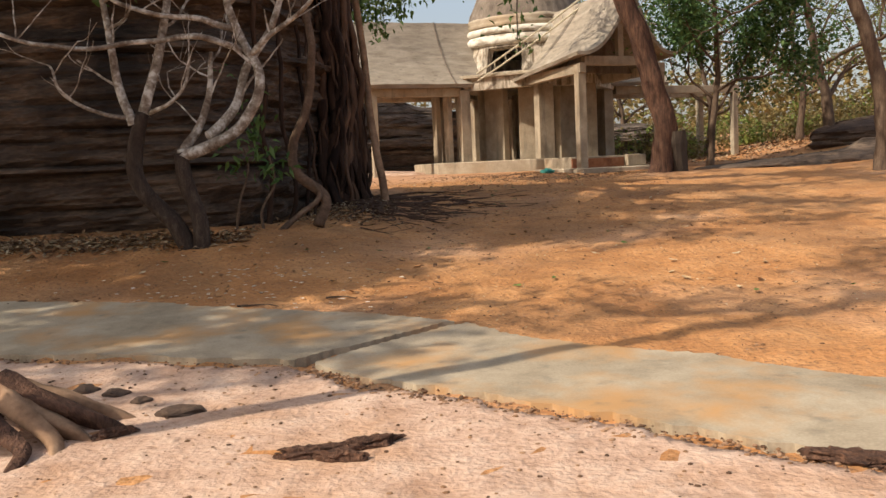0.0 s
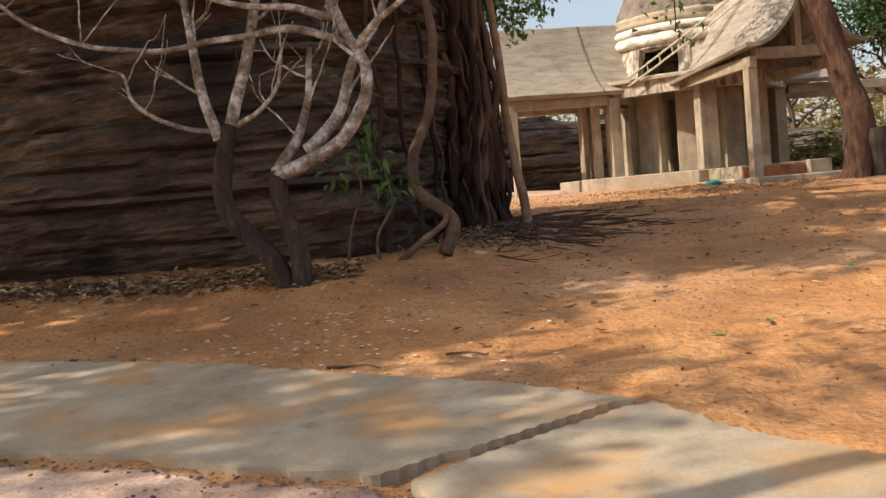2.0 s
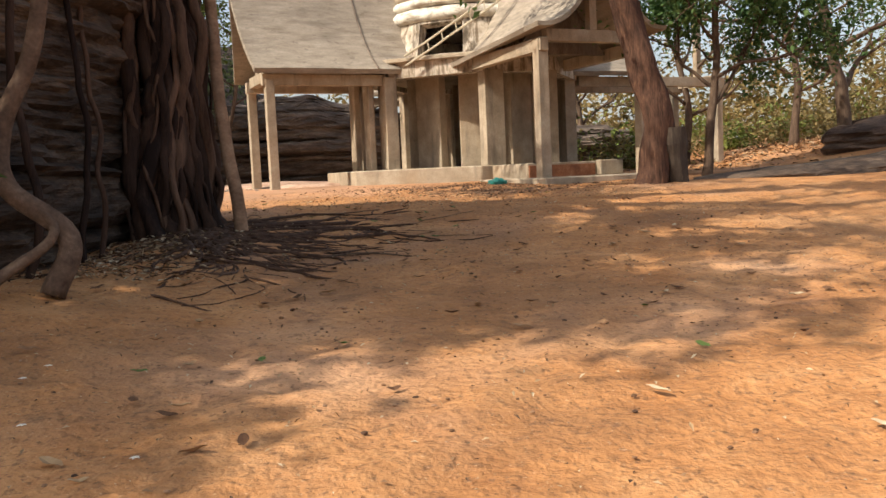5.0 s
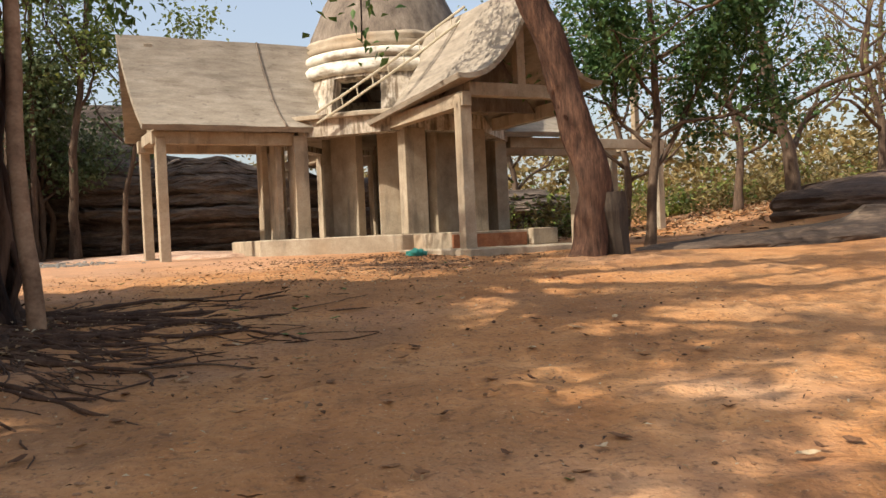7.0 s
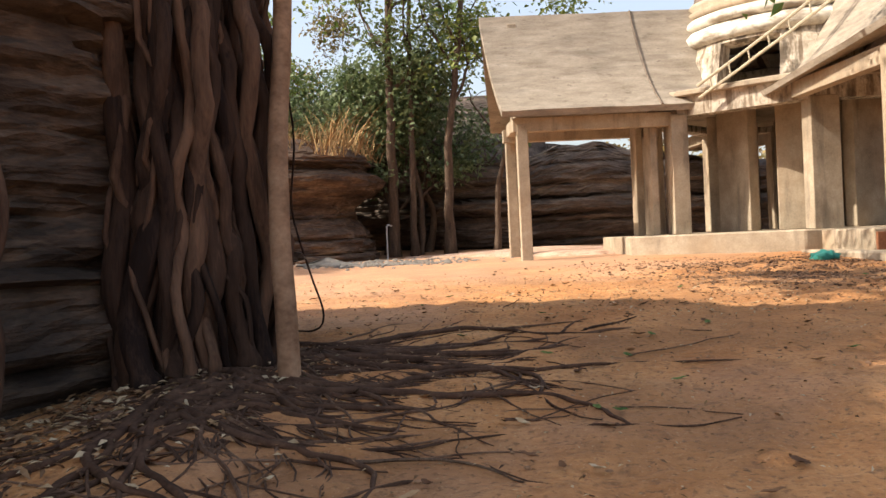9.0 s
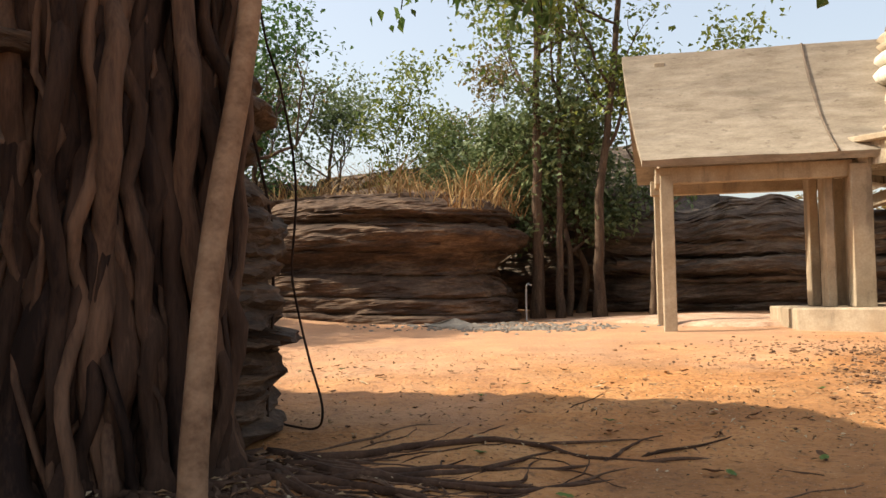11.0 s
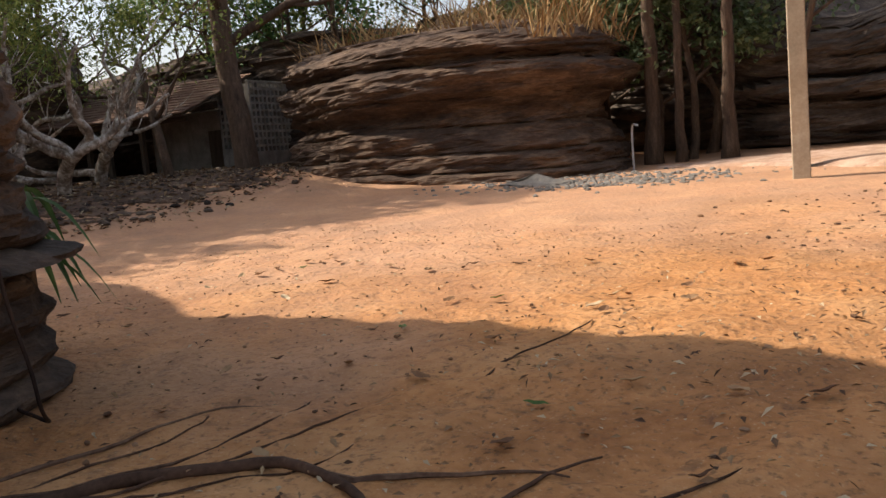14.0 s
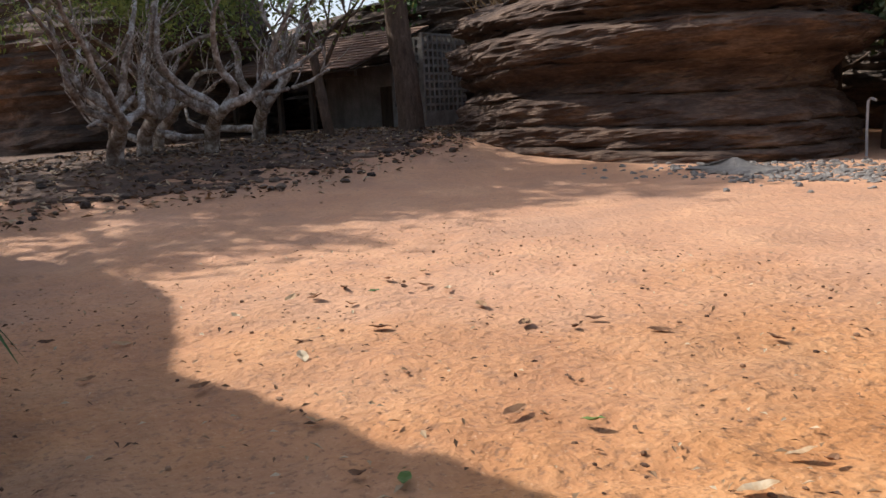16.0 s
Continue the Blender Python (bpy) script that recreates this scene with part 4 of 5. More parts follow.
build_fig()


def build_root_mat():
    rnd = random.Random(9)
    mat = thing("surface_roots", "mat of thin dry roots spreading over the earth from the fig", "roots")
    big = bmesh.new()
    for i in range(190):
        a = rnd.uniform(-2.1, 0.9)
        s = rnd.random()
        x, y = -1.6 + rnd.uniform(-0.3, 0.4), 16.4 + 2.5 * s
        L = rnd.uniform(0.8, 3.0) * (1 if rnd.random() < 0.7 else 1.35)
        r = rnd.choice([0.008, 0.011, 0.014, 0.02, 0.027])
        pts, ang = [], a
        n = int(L / 0.1)
        for k in range(n):
            pts.append(on_land(x, y, r * 0.5 + 0.02 * max(0, noise.noise(Vector((x * 3, y * 3, i)))) - (0.06 * (k / n) ** 6)))
            ang += rnd.gauss(0, 0.24)
            x += 0.1 * math.cos(ang)
            y += 0.1 * math.sin(ang)
            if rnd.random() < 0.06 and k > 3:
                q, b2, fx, fy = [pts[-1]], ang + rnd.choice([-0.7, 0.7]), x, y
                for _ in range(rnd.randint(5, 14)):
                    b2 += rnd.gauss(0, 0.18)
                    fx += 0.08 * math.cos(b2)
                    fy += 0.08 * math.sin(b2)
                    q.append(on_land(fx, fy, 0.006))
                tube(big, q, taper(len(q), r * 0.6, 0.004), 5)
        if r > 0.02:
            part("root", tube(bmesh.new(), pts, taper(len(pts), r * 1.5, 0.007), 6), ROOT, mat, smooth=True)
        else:
            tube(big, pts, taper(len(pts), r, 0.004), 5)
    part("fine_root", big, ROOT, mat)["kind"] = "stuff"


build_root_mat()

# ---- trees round the yard ----
TR = [(0, 0, -0.2), (0.1, 0, 2), (0.0, 0.1, 4.5), (0.2, 0, 7.5)]
# leaning old tree with a stump against the porch
lean = make_tree("leaning_tree", (6.25, 24.6, 0.95), [(0, 0, -0.2), (0.15, 0, 0.7), (0.18, 0.05, 1.6), (-0.05, 0.1, 2.6), (-0.3, 0.15, 3.6), (-0.75, 0.2, 4.8), (-1.4, 0.1, 6.4)], 0.34, 0.26,
                 "old leaning tree with shaggy reddish bark beside the porch", BARK_RED, LEAF_DEEP, 12, limb=2.2, limbs=4, crown_from=0.85, per=10, sides=14, ridge=0.14)
part("hollow_stump", tube(bmesh.new(), smooth_line([(6.85, 24.6, 0.7), (6.82, 24.6, 1.2), (6.78, 24.6, 1.8), (6.75, 24.6, 2.28)], 4, 0.03, 4), [0.33, 0.31, 0.30, 0.29, 0.28, 0.27, 0.27, 0.26, 0.27, 0.28, 0.27, 0.26, 0.25], 14, 0.12), DARK_WOOD, lean, "broken dark stump", smooth=False)
make_tree("broadleaf_tree", (8.6, 27.4, 1.1), [(0, 0, -0.2), (0.1, 0, 1.5), (0.3, 0.1, 3), (0.2, 0, 5.5)], 0.12, 0.07, "dense small-leaved green tree by the shrine", BARK, LEAF_DEEP, 21, limb=1.5, limbs=8, depth=3, per=15, L=0.15, w=0.055, crown_from=0.35, spread=0.3)
make_tree("broadleaf_tree", (13.6, 30.2, 1.5), [(0, 0, -0.2), (0.05, 0, 1.2), (-0.2, 0, 2.4), (-0.6, 0, 4.2), (-0.9, 0, 6.5)], 0.22, 0.10, "forked thin-leaved tree on the stony bank", BARK, LEAF_LIGHT, 22, limb=2.6, limbs=7, depth=3, per=3, L=0.13, w=0.045, crown_from=0.3)
make_tree("broadleaf_tree", (10.6, 20.6, 0.9), [(0, 0, -0.2), (0.0, 0, 1.6), (-0.3, 0, 3), (-0.9, 0.1, 5), (-1.2, 0.1, 8)], 0.2, 0.14, "tall dark tree at the edge of the yard", BARK, LEAF_DEEP, 23, limb=2.4, limbs=6, depth=3, per=4, L=0.13, w=0.045, crown_from=0.6)
for k, (x, y, h, lf, s) in enumerate(((11.5, 37, 8, LEAF_DRY, 31), (15, 36, 9, LEAF_LIGHT, 32), (18, 33, 8, LEAF_DRY, 33), (22, 38, 10, LEAF_LIGHT, 34), (9, 43, 8, LEAF_LIGHT, 35), (27, 32, 9, LEAF_DRY, 36))):
    make_tree("broadleaf_tree", (x, y, land(x, y)), [(0, 0, -0.2), (0.2, 0, h * 0.25), (-0.2, 0.1, h * 0.5), (0.1, 0, h * 0.85)], 0.15, 0.06, "sparse dry-season tree in the scrub", BARK, lf, s, limb=2.2, limbs=9, depth=3, per=2, L=0.16, w=0.055, crown_from=0.2, group="scrub trees")
make_tree("slim_tree", (-4.8, 3.7, 0.0), [(0, 0, -0.2), (0.05, 0, 3), (0.1, 0.05, 6), (0.2, 0, 10.5)], 0.16, 0.07, "slim tall tree whose trunk shadow crosses the path", BARK, LEAF_FIG, 140, limb=1.6, limbs=5, depth=2, per=6, L=0.2, w=0.07, crown_from=0.8)
# slim straight trees between boulder and cliff
for k, (x, y, h, r) in enumerate(((-7.35, 35.6, 10, 0.17), (-6.8, 35.8, 9, 0.11), (-5.75, 36, 9, 0.15), (-4.4, 36.4, 5.5, 0.1))):
    make_tree("slim_tree", (x, y, land(x, y)), [(0, 0, -0.2), (0.05, 0, h * 0.3), (0.1 + 0.3 * (k > 1), 0, h * 0.6), (0.25 + 0.6 * (k > 1), 0, h)], r, r * 0.45, "slim straight tree growing at the foot of the cliff", BARK, LEAF_LIGHT, 41 + k, limb=1.5, limbs=6, depth=3, per=3, L=0.17, w=0.06, crown_from=0.5, group="slim trees")
for k, (x, y, h, lf) in enumerate(((-8.2, 37.2, 4.2, LEAF_HAZE), (-10.5, 38.5, 4.4, LEAF_HAZE), (-7.2, 38.2, 3.8, LEAF_HAZE), (-13.5, 40, 5, LEAF_LIGHT), (-17.5, 39.5, 6.5, LEAF_HAZE), (-22, 38, 6.5, LEAF_LIGHT), (-12, 44, 6.5, LEAF_DRY), (-25, 30, 7, LEAF_LIGHT), (-22, 27, 5.5, LEAF_LIGHT), (-20.5, 36.2, 7.0, LEAF_DEEP), (-17.2, 35.2, 7.0, LEAF_DEEP), (-23.5, 35, 7.0, LEAF_DEEP))):
    make_tree("broadleaf_tree", (x, y, land(x, y)), [(0, 0, -0.2), (0.2, 0, h * 0.3), (-0.1, 0, h * 0.6), (0.1, 0, h * 0.9)], 0.13, 0.05, "leafy green tree above the rocks", BARK, lf, 61 + k, limb=1.7, limbs=8, depth=3, per=6, L=0.17, w=0.06, crown_from=0.3, group="trees above the rocks")
make_tree("broadleaf_tree", (-6.9, 36.6, 1.4), [(0, 0, -0.2), (0.1, 0, 1.5), (-0.1, 0, 3.0), (0.1, 0, 5.0)], 0.1, 0.05, "bushy green tree in the gap beside the boulder", BARK, LEAF_HAZE, 150, limb=1.2, limbs=9, depth=3, per=8, L=0.17, w=0.06, crown_from=0.35)
# far left: big trunk, leaning pole tree, pale frangipanis
make_tree("broadleaf_tree", (-16.6, 31.2, 1.9), [(0, 0, -0.4), (-0.1, 0, 1.2), (-0.4, 0, 2.8), (-0.6, 0, 4.6), (-0.5, 0, 7)], 0.34, 0.22, "thick dark trunk in front of the old hut", BARK, LEAF_DRY, 81, limb=2.6, limbs=7, depth=3, per=2, L=0.14, w=0.05, crown_from=0.55)
make_tree("broadleaf_tree", (-17.3, 29.4, 1.9), [(0, 0, -0.4), (-0.3, 0, 0.9), (-0.7, 0, 2.0), (-1.0, 0, 3.2)], 0.14, 0.09, "small crooked tree on the shaded bank", BARK, LEAF_LIGHT, 82, limb=1.7, limbs=6, depth=3, per=3, L=0.13, w=0.045, crown_from=0.5)
for k, (x, y) in enumerate(((-15.8, 26.0), (-17.8, 27.8), (-15.2, 24.0), (-19.5, 26.0), (-17.0, 25.0))):
    z = land(x, y)
    rnd = random.Random(90 + k)
    lines = []
    lean = rnd.uniform(-0.6, 0.9)
    fork = Vector((x + 0.9 * math.cos(lean), y + 0.3 * math.sin(lean), z + 0.75))
    lines.append(([(x, y, z - 0.2), (x + 0.1, y, z + 0.35), tuple(fork.lerp(Vector((x, y, z + 0.5)), 0.4)), tuple(fork)], 0.17, 0.12))
    for j in range(7):
        p, d = fork.copy(), Vector((rnd.uniform(-1, 1), rnd.uniform(-0.8, 0.8), rnd.uniform(0.1, 0.8))).normalized()
        if j < 1:
            p = Vector((x, y, z + 0.3))
        pts = [tuple(p)]
        for _ in range(rnd.randint(4, 6)):
            d = (d + Vector((rnd.gauss(0, 0.55), rnd.gauss(0, 0.45), rnd.gauss(0.22, 0.3)))).normalized()
            p = p + d * rnd.uniform(0.35, 0.7)
            p.z = max(p.z, z + 0.35)
            pts.append(tuple(p))
        lines.append((pts, rnd.uniform(0.07, 0.11), 0.03))
    ft = bare_tree("frangipani_tree", lines, "crooked pale frangipani with sparse fresh leaves on the shaded bank", BARK_PALE, 95 + k, group="frangipanis on the bank")
    part("foliage", leaf_mass(rnd, [Vector((x + rnd.gauss(0, 1.3), y + rnd.gauss(0, 1.2), z + 3.3 + rnd.gauss(0, 0.6))) for _ in range(70)], 16, 0.12, 0.022, 0.3, 0.22), LEAF_LIGHT, ft, "fresh yellow-green leaves")
# trees outside the yard on the sunny side, whose shade dapples the path
for k, (x, y, h) in enumerate(((-8.8, 11.0, 9.5), (-13, 9, 10), (-14.5, 5.5, 9.5), (-20.0, 20.0, 7.5), (-22.8, 22, 9.5), (-10.8, 12.6, 10.5))):
    make_tree("broadleaf_tree", (x, y, land(x, y)), [(0, 0, -0.2), (0.2, 0, h * 0.3), (-0.1, 0, h * 0.6), (0.1, 0, h * 0.9)], 0.2, 0.07, "leafy tree shading the path", BARK, LEAF_FIG, 101 + k, limb=2.6 if h > 8 else 2.4, limbs=8, depth=3, per=22 if y > 20 else 9, L=0.26, w=0.10, crown_from=0.55, group="shade trees")
# ---- hut under the cliff ----
def build_hut():
    m = pose(-19.6, 33.0, 2.0, 0, 0, 18)
    hut = thing("hut", "small old cement hut with a rusty tiled roof below the cliff", "hut", m=m)
    part("wall", boxed(-3.2, 0, -0.8, -0.2, 0.12, 1.9, 0.01), HUT_WALL, hut)
    part("wall", boxed(0.9, -0.5, -0.8, 1.02, 1.6, 0.55, 0.01), HUT_WALL, hut)
    # Dark panel set back behind the lattice openings.
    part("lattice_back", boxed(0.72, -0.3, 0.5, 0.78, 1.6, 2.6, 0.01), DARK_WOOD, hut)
    for i in range(11):
        part("lattice_bar", boxed(0.9, -0.5 + i * 0.202, 0.55, 1.0, -0.42 + i * 0.202, 2.6, 0.008), HUT_WALL, hut)
    for j in range(10):
        part("lattice_bar", boxed(0.91, -0.5, 0.68 + j * 0.205, 0.99, 1.6, 0.75 + j * 0.205, 0.008), HUT_WALL, hut)
    part("doorway", boxed(-1.0, -0.04, -0.6, -0.35, 0.0, 1.3, 0.01), DARK_WOOD, hut, "dark plank door")
    vent = part("vent_wall", boxed(-0.2, -0.45, -0.8, 0.9, -0.33, 0.7, 0.01), HUT_WALL, hut)
    for i in range(7):
        part("vent_bar", boxed(-0.2 + i * 0.165, -0.45, 0.7, -0.12 + i * 0.165, -0.33, 2.5, 0.008), HUT_WALL, hut)
    for j in range(9):
        part("vent_bar", boxed(-0.2, -0.44, 0.82 + j * 0.2, 0.9, -0.34, 0.9 + j * 0.2, 0.008), HUT_WALL, hut)
    # Dark panel set back behind the vent bars.
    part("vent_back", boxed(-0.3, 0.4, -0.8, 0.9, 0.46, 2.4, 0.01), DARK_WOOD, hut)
    for x in (-6.4, -5.2, -4.0, -3.2, -1.9):
        part("post", boxed(x - 0.07, -1.9, -0.8, x + 0.07, -1.76, 1.7, 0.01), DARK_WOOD, hut)
    part("rail", boxed(-6.5, -1.9, 1.55, -0.2, -1.78, 1.68, 0.01), DARK_WOOD, hut)
    part("bench", boxed(-4.6, -2.6, -0.2, -0.4, -2.2, -0.06, 0.02), CONCRETE, hut)
    for x in (-4.4, -0.7):
        part("bench_leg", boxed(x, -2.55, -0.9, x + 0.25, -2.25, -0.2, 0.02), CONCRETE, hut)
    slope = boxed(-6.8, -2.6, 0, 0.2, 0.9, 0.05, 0.01, pose(0, 0, 2.55, 20, 0, 0))
    roof = part("roof", slope, DARK_WOOD, hut)
    one = None
    rnd = random.Random(4)
    for r in range(12):
        for c in range(24):
            if one is None:
                one = mesh_of("tile", boxed(-0.15, -0.17, 0, 0.15, 0.17, 0.02, 0), TILE)
            t = new("tile", one)
            t.parent = roof
            t.matrix_basis = pose(0, 0, 2.62, 20, 0, 0) @ pose(-6.6 + c * 0.29, -2.5 + r * 0.29, 0.01, -4 + rnd.uniform(-2, 2), rnd.uniform(-2, 2), rnd.uniform(-4, 4))


build_hut()


# ---- loose things on the ground ----
def ico():
    bm = bmesh.new()
    bmesh.ops.create_icosphere(bm, subdivisions=1, radius=1.0)
    bm.verts.index_update()
    out = [v.co.copy() for v in bm.verts], [tuple(v.index for v in f.verts) for f in bm.faces]
    bm.free()
    return out


ICO = ico()


def stone(rnd, heap, p, r):
    """Adds one uneven stone to a heap of vertices and faces."""
    q = Euler((rnd.uniform(0, 6), rnd.uniform(0, 6), rnd.uniform(0, 6))).to_matrix()
    s = Vector((r * rnd.uniform(0.8, 1.5), r * rnd.uniform(0.7, 1.1), r * rnd.uniform(0.4, 0.8)))
    first = len(heap[0])
    for v in ICO[0]:
        w = q @ (v * (1 + 0.3 * noise.noise(v * 2 + p * 9)))
        heap[0].append((w.x * s.x + p.x, w.y * s.y + p.y, w.z * s.z + p.z))
    heap[1].extend(tuple(first + i for i in f) for f in ICO[1])


def scatter_stones():
    rnd = random.Random(14)
    bm = ([], [])
    for i in range(4200):
        x, y = (rnd.gauss(2.7, 0.75), rnd.gauss(24.6, 0.75)) if i % 2 else (rnd.gauss(2.8, 1.8), rnd.gauss(27.0, 1.0))
        stone(rnd, bm, on_land(x, y, 0.004), rnd.choice([0.01, 0.012, 0.018, 0.027]))
    solo("rubble", bm, PEBBLE, "scattered brown gravel and rubble before the plinth", "rubble", kind="stuff")
    bm = ([], [])
    for _ in range(900):
        x, y = rnd.gauss(-6.2, 1.3), rnd.gauss(31.3, 0.7)
        stone(rnd, bm, on_land(x, y, 0.005), rnd.choice([0.015, 0.025, 0.04, 0.06]))
    solo("rubble", bm, HUT_WALL, "grey broken stone and gravel beside the boulder", "rubble", kind="stuff")
    bm = ([], [])
    for _ in range(900):
        x = rnd.uniform(-21, -11.6)
        y = rnd.uniform(21.8, 31.4)
        if x < -11.6 - max(0, y - 26) * 0.45 + rnd.gauss(0, 0.5):
            stone(rnd, bm, on_land(x, y, 0.02), rnd.choice([0.02, 0.03, 0.05, 0.08, 0.1]))
    solo("rubble", bm, BANK_STONE, "tumbled flat stones and rubble at the foot of the bank, coloured dark for its shade", "rubble", kind="stuff")
    bm = ([], [])
    for _ in range(2200):
        x, y = rnd.uniform(-6, 6), rnd.uniform(3.5, 26)
        stone(rnd, bm, on_land(x, y, 0.003), rnd.choice([0.005, 0.008, 0.012, 0.017]))
    solo("pebbles", bm, PEBBLE, "small pebbles and clods on the bare earth", "pebbles", kind="stuff")
    # crumbled dirt along the broken edge of the path slabs
    bm = ([], [])
    edge = smooth_line([(-5.5, 7.45, 0), (-3.8, 7.12, 0), (-1.2, 6.45, 0), (-0.5, 5.82, 0), (0.6, 5.02, 0), (1.75, 4.12, 0), (3.4, 2.8, 0)], 40)
    for _ in range(1300):
        p = rnd.choice(edge)
        stone(rnd, bm, on_land(p.x + rnd.gauss(0, 0.06), p.y + rnd.gauss(-0.02, 0.06), 0.022), rnd.choice([0.005, 0.006, 0.008, 0.012, 0.017]))
    for _ in range(1200):
        stone(rnd, bm, on_land(rnd.uniform(-4, 2.5), rnd.uniform(2.8, 6.6), 0.024), rnd.choice([0.004, 0.006, 0.009, 0.014]))
    solo("crumbled_edge", bm, PEBBLE, "crumbled dirt and clods along the broken path edge", "rubble", kind="stuff")


scatter_stones()


def leaf_on_ground(rnd, L, curl=0.25):
    bm = bmesh.new()
    n = 5
    mid, l, r = [], [], []
    for i in range(n + 1):
        u = i / n
        w = L * 0.24 * math.sin(math.pi * (u * 0.92 + 0.04)) ** 0.8
        z = 0.012 + curl * L * (u - 0.5) ** 2 + 0.004 * math.sin(u * 9)
        mid.append(bm.verts.new((L * (u - 0.5), 0, z)))
        l.append(bm.verts.new((L * (u - 0.5), w, z + w * 0.45)))
        r.append(bm.verts.new((L * (u - 0.5), -w, z + w * 0.3)))
    for a, b in ((mid, l), (r, mid)):
        for i in range(n):
            bm.faces.new((a[i], a[i + 1], b[i + 1], b[i]))
    return bm


def scatter_leaves():
    rnd = random.Random(15)
    kinds = [mesh_of("fallen_leaf", leaf_on_ground(rnd, L, c), mt) for L, c, mt in ((0.12, 0.3, LITTER_ONE), (0.09, 0.6, LITTER_ONE), (0.14, 0.2, LITTER_ONE), (0.11, 0.2, LITTER_GREEN))]
    for i in range(290):
        x = rnd.uniform(-5, 4.5)
        y = rnd.uniform(8.5, 24.5)
        k = rnd.choice([0, 0, 1, 1, 2, 3])
        if x < -2.2 and 11.5 < y < 21:
            continue
        ob = tagged(new("fallen_leaf", kinds[k]), "fallen green leaf on the bare earth" if k == 3 else "dry curled brown leaf on the bare earth", "leaf", "fallen leaves")
        ob.matrix_basis = pose(x, y, land(x, y) + 0.01, rnd.uniform(-12, 12), rnd.uniform(-12, 12), rnd.uniform(0, 360))
    # drifts of litter along the foot of the rocks
    bm = bmesh.new()
    def add(x, y, L):
        d = Vector((rnd.gauss(0, 1), rnd.gauss(0, 1), rnd.gauss(0, 0.25))).normalized()
        leaf_blade(bm, on_land(x, y, rnd.uniform(0.01, 0.05)), d, Vector((rnd.gauss(0, 0.3), rnd.gauss(0, 0.3), 1)).normalized(), L, L * 0.22)
    for _ in range(5200):
        x = rnd.uniform(-14, -2.8)
        add(x, 12.45 + rnd.gauss(0, 0.28) + 0.1 * (x < -8), rnd.uniform(0.06, 0.16))
    for _ in range(1500):
        add(rnd.gauss(-1.9, 0.5), rnd.uniform(14.5, 18.8), rnd.uniform(0.05, 0.11))
    for _ in range(9000):
        add(rnd.uniform(-7, 6), rnd.uniform(7.5, 26), rnd.uniform(0.015, 0.05))
    for _ in range(4500):
        y = rnd.uniform(21, 32)
        add(rnd.uniform(-20, -11.4 - max(0, y - 26) * 0.45 + rnd.gauss(0, 0.4)), y, rnd.uniform(0.07, 0.18))
    for _ in range(700):
        add(rnd.gauss(1.7, 1.5), rnd.gauss(21.7, 0.8), rnd.uniform(0.02, 0.07))
    for _ in range(2500):
        add(rnd.gauss(14, 4), rnd.gauss(36, 3), rnd.uniform(0.1, 0.25))
    solo("leaf_litter", bm, LITTER, "dry brown leaf litter drifted along the foot of the rocks", "leaf litter", kind="stuff")
    bm = bmesh.new()
    for _ in range(130):
        x, y = rnd.gauss(-2.2, 0.9), rnd.gauss(10.2, 1.2)
        p = on_land(x, y, 0.012)
        a0 = rnd.uniform(0, 6)
        for k in range(5):
            a = a0 + k * 1.257
            leaf_blade(bm, p, Vector((math.cos(a), math.sin(a), 0.2)), Vector((0, 0, 1)), 0.028, 0.009)
    solo("fallen_blossoms", bm, PETAL, "small white fallen frangipani blossoms on the earth", "blossoms", kind="stuff")


scatter_leaves()


def dry_grass():
    rnd = random.Random(18)
    bm = bmesh.new()
    for _ in range(2000):
        x = rnd.uniform(-15.5, -7.6)
        y = rnd.uniform(32.2, 35.5)
        z = 4.3 - 0.1 * max(0, x + 9)
        h = rnd.uniform(0.2, 1.6) * (0.5 + abs(noise.noise(Vector((x, y, 0)))) * 1.6)
        d = Vector((rnd.gauss(0, 0.45), rnd.gauss(0, 0.45), 1))
        w = Vector((rnd.uniform(-1, 1), rnd.uniform(-1, 1), 0)).normalized() * 0.018
        p = Vector((x, y, z))
        a, b = bm.verts.new(p - w), bm.verts.new(p + w)
        c, e = bm.verts.new(p + d * h * 0.6 + w * 0.8), bm.verts.new(p + d * h * 0.6 - w * 0.8)
        t = bm.verts.new(p + d * h + Vector((d.x, d.y, -0.15)) * h * 0.4)
        bm.faces.new((a, b, c, e))
        bm.faces.new((e, c, t))
    solo("dry_grass", bm, GRASS, "tall dry straw-coloured grass on top of the boulder", "grass", kind="stuff")


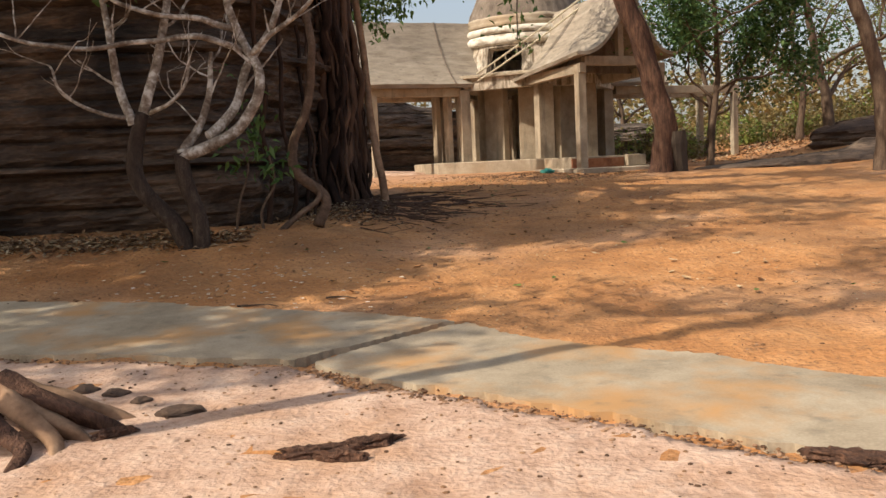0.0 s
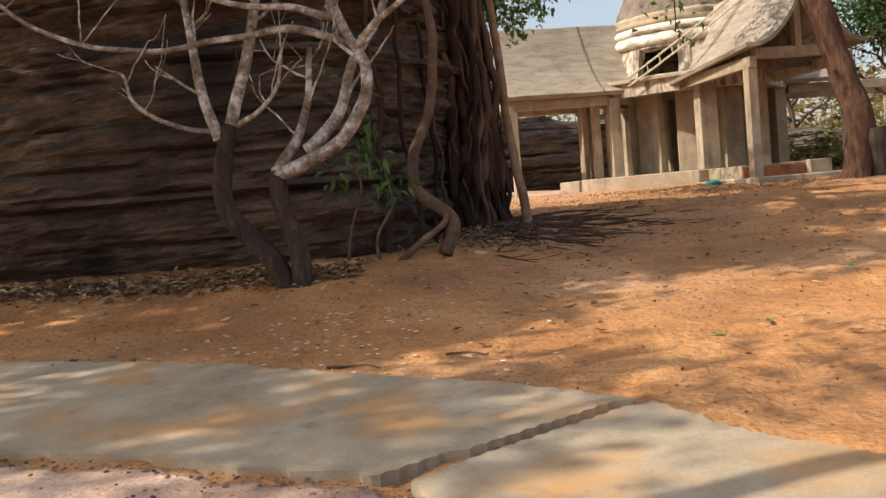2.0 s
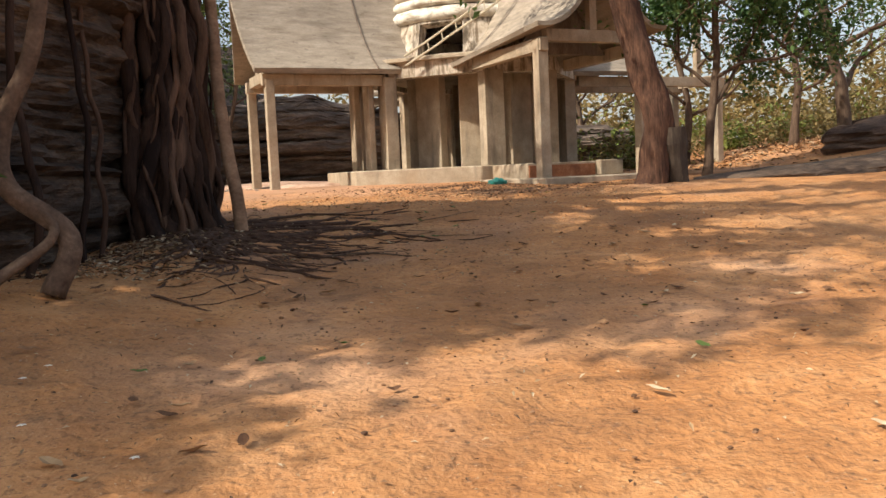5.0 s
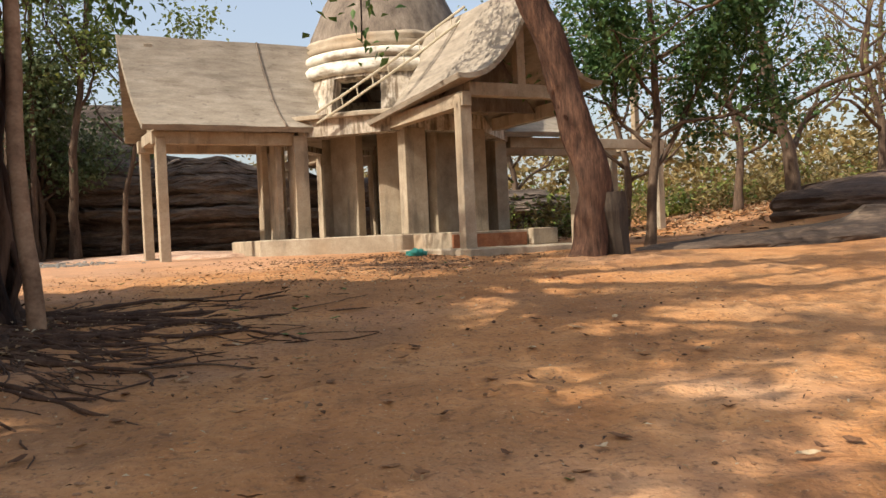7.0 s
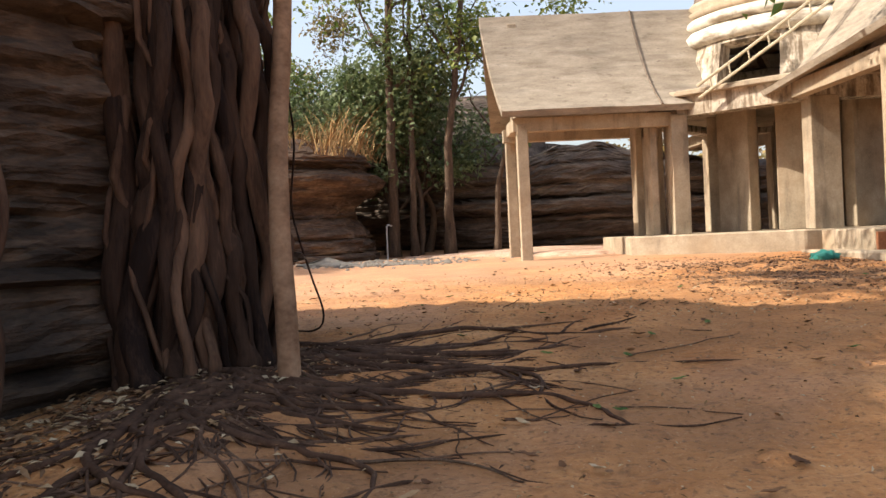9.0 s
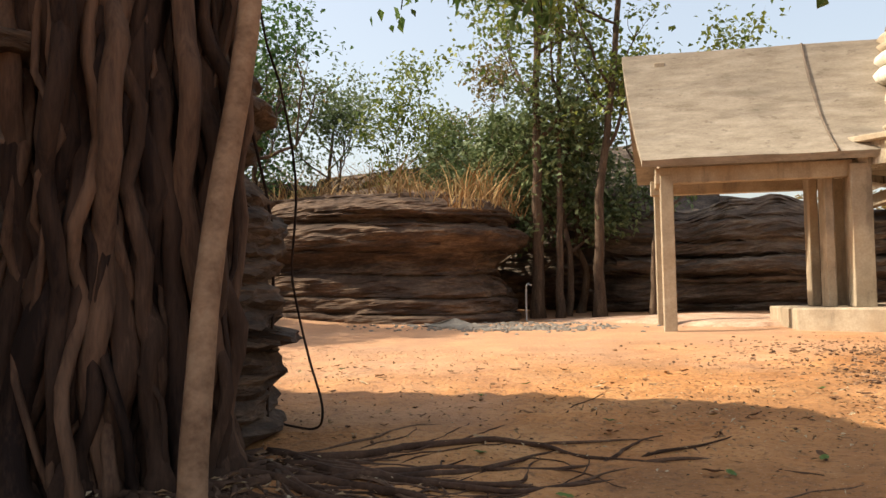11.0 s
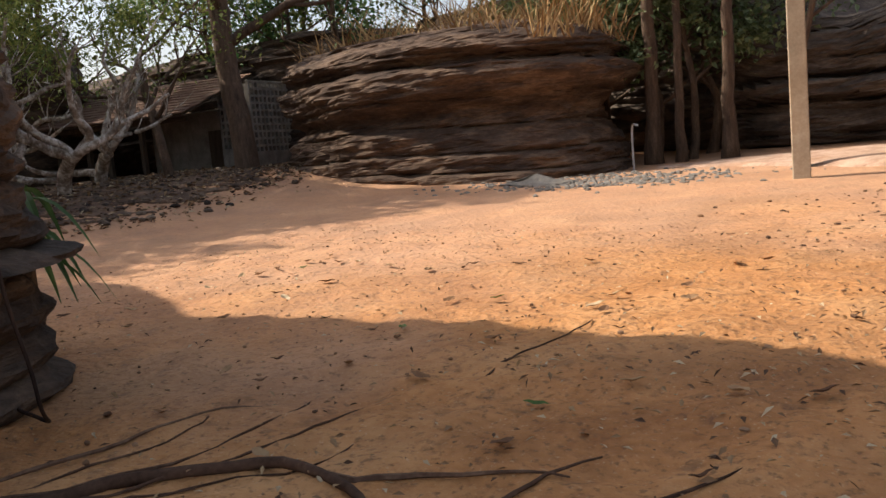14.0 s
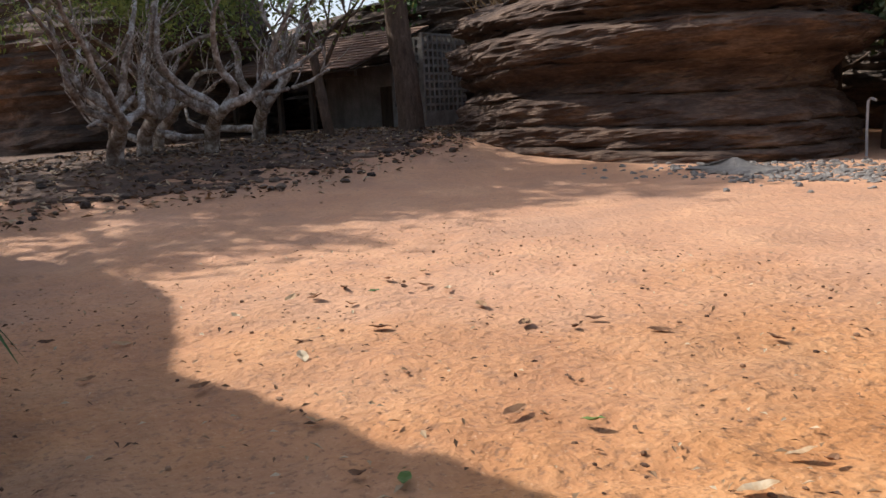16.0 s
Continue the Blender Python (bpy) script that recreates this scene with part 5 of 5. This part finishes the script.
def scrub():
    """Dry-season bushes behind the shrine, and woods beyond them."""
    rnd = random.Random(19)
    for name, mat, n, label in (("undergrowth", LEAF_DRY, 80, "dry brown scrub on the bank behind the shrine"), ("undergrowth", LEAF_LIGHT, 40, "pale green scrub on the bank behind the shrine")):
        tips = []
        for _ in range(n):
            x, y = rnd.uniform(6.5, 40), rnd.uniform(36, 50)
            r = rnd.uniform(0.5, 1.5)
            c = on_land(x, y)
            tips += [c + Vector((rnd.gauss(0, r * 0.5), rnd.gauss(0, r * 0.5), abs(rnd.gauss(0, r * 0.65)))) for _ in range(26)]
        solo(name, leaf_mass(rnd, tips, 9, 0.2, 0.07, 0.1, 0.2), mat, label, "bushes", kind="stuff")
    tips = []
    for _ in range(150):
        a = rnd.uniform(-1.2, 1.25)
        d = rnd.uniform(48, 75)
        x, y = d * math.sin(a), 20 + d * math.cos(a)
        h = rnd.uniform(2, 7) if x > -5 else rnd.uniform(2, 5)
        c = on_land(x, y)
        tips += [c + Vector((rnd.gauss(0, 1.7), rnd.gauss(0, 1.7), h * rnd.random())) for _ in range(40)]
    solo("far_woods", leaf_mass(rnd, tips, 5, 0.55, 0.2, 0.1, 0.5), LEAF_DRY, "hazy dry woods in the distance", "woods", kind="stuff")


scrub()
dry_grass()


def build_palm(x, y, z):
    rnd = random.Random(6)
    palm = thing("dragon_plant", "dark strap-leaved plant at the rock corner", "plant")
    part("stem", tube(bmesh.new(), [(x, y, z - 0.3), (x, y, z + 0.4), (x + 0.03, y, z + 0.9)], [0.05, 0.045, 0.04], 7), BARK, palm)
    for i in range(30):
        a = rnd.uniform(0, 6.28)
        h = z + rnd.uniform(0.5, 1.0)
        L = rnd.uniform(0.4, 0.7)
        bm = bmesh.new()
        rows = []
        d = Vector((math.cos(a), math.sin(a), 0))
        s = Vector((-d.y, d.x, 0))
        for k in range(7):
            u = k / 6
            p = Vector((x, y, h)) + d * L * u * 0.8 + Vector((0, 0, 0.35 * u - 0.95 * u * u)) * L
            w = 0.03 * math.sin(math.pi * (0.12 + 0.86 * u))
            rows.append((bm.verts.new(p + s * w + Vector((0, 0, w * 0.5))), bm.verts.new(p), bm.verts.new(p - s * w + Vector((0, 0, w * 0.5)))))
        for p, q in zip(rows, rows[1:]):
            bm.faces.new((p[0], p[1], q[1], q[0]))
            bm.faces.new((p[1], p[2], q[2], q[1]))
        part("leaf", bm, LEAF_DEEP, palm)


build_palm(-3.55, 20.25, 1.15)


def build_bits():
    # teal plastic scrap by the rubble
    rnd = random.Random(2)
    bm = bmesh.new()
    c = bmesh.ops.create_icosphere(bm, subdivisions=3, radius=0.16)["verts"]
    p = on_land(3.45, 27.6, 0.05)
    for v in c:
        k = 1 + 0.6 * noise.noise(v.co * 14)
        v.co = Vector((v.co.x * 1.3 * k, v.co.y * k, v.co.z * 0.6 * k)) + p
    solo("plastic_bag", bm, TEAL, "crumpled teal plastic bag on the rubble", "bag", smooth=True)
    # standpipe by the boulder
    tap = thing("standpipe", "thin metal standpipe beside the boulder", "water tap")
    z = land(-6.85, 33.8)
    part("pipe", tube(bmesh.new(), smooth_line([(-6.85, 33.8, z - 0.1), (-6.85, 33.8, z + 0.7), (-6.82, 33.8, z + 0.92), (-6.68, 33.75, z + 0.9)], 4), 0.022, 7), STEEL, tap)
    # broken chunks and a stump at the start
    log = thing("tree_stump", "gnarled weathered stump with roots in the sand", "stump")
    q = on_land(-2.75, 5.15)
    for k in range(11):
        a = -1.2 + k * 0.33
        pts = smooth_line([q + Vector((0, 0, 0.28)), q + Vector((0.3 * math.cos(a), 0.3 * math.sin(a), 0.2)), q + Vector((0.6 * math.cos(a + 0.2), 0.6 * math.sin(a + 0.2), 0.04)), q + Vector((0.85 * math.cos(a + 0.1), 0.85 * math.sin(a + 0.1), -0.06))], 7, 0.1, k * 3.1)
        part("root", tube(bmesh.new(), pts, taper(len(pts), 0.085, 0.025), 9, 0.25, k), FIG_PALE if k % 3 else BARK_RED, log, smooth=True)
    for x, y, r, f in ((-2.35, 5.95, 0.08, 1.2), (-2.6, 6.05, 0.09, 1), (-1.75, 5.45, 0.10, 1.6), (-2.1, 5.75, 0.07, 1.0)):
        bm = bmesh.new()
        c = bmesh.ops.create_icosphere(bm, subdivisions=3, radius=1)["verts"]
        p = on_land(x, y, r * 0.2)
        for v in c:
            k = 1 + 0.35 * noise.noise(v.co * 1.6 + p)
            v.co = Vector((v.co.x * r * f * k, v.co.y * r * k, v.co.z * r * 0.6 * k)) + p
        solo("stone", bm, ROCK_WARM, "weathered brown stone lying in the sand", "stone", "stones by the stump")
    for x, y, a, L in ((-0.75, 4.52, 10, 0.2), (-0.45, 4.62, 25, 0.16), (-0.6, 4.42, -8, 0.14), (-2.0, 5.0, 40, 0.12), (1.95, 4.05, -30, 0.22)):
        bm = bmesh.new()
        c = bmesh.ops.create_icosphere(bm, subdivisions=4, radius=1)["verts"]
        m = pose(x, y, land(x, y) + 0.035, 0, 0, a)
        for v in c:
            q = v.co.copy()
            k = 1 + 0.5 * noise.noise(q * 2.2 + Vector((x * 9, y, 0))) + 0.25 * noise.noise(q * 6 + Vector((x, y * 9, 0)))
            v.co = m @ Vector((q.x * L * k, q.y * L * 0.38 * k, q.z * 0.035 * k + 0.012 * noise.noise(q * 9)))
        solo("bark_piece", bm, BARK_RED, "rotten flake of dark bark on the sand", "bark", "bark flakes")
    for k, pts in enumerate(([(-1.3, 9.3), (-1.1, 9.35), (-0.95, 9.25)], [(-2.2, 9.0), (-1.9, 9.05), (-1.75, 8.95)], [(-0.1, 16.3), (0.5, 16.4), (0.9, 16.2)], [(-1.3, 5.1), (-1.0, 5.25), (-0.8, 5.2)])):
        line = smooth_line([on_land(x, y, 0.015) for x, y in pts], 5, 0.04, k)
        solo("fallen_twig", tube(bmesh.new(), line, taper(len(line), 0.012, 0.005), 5), BARK, "dry fallen twig on the earth", "twig", "fallen twigs")


build_bits()
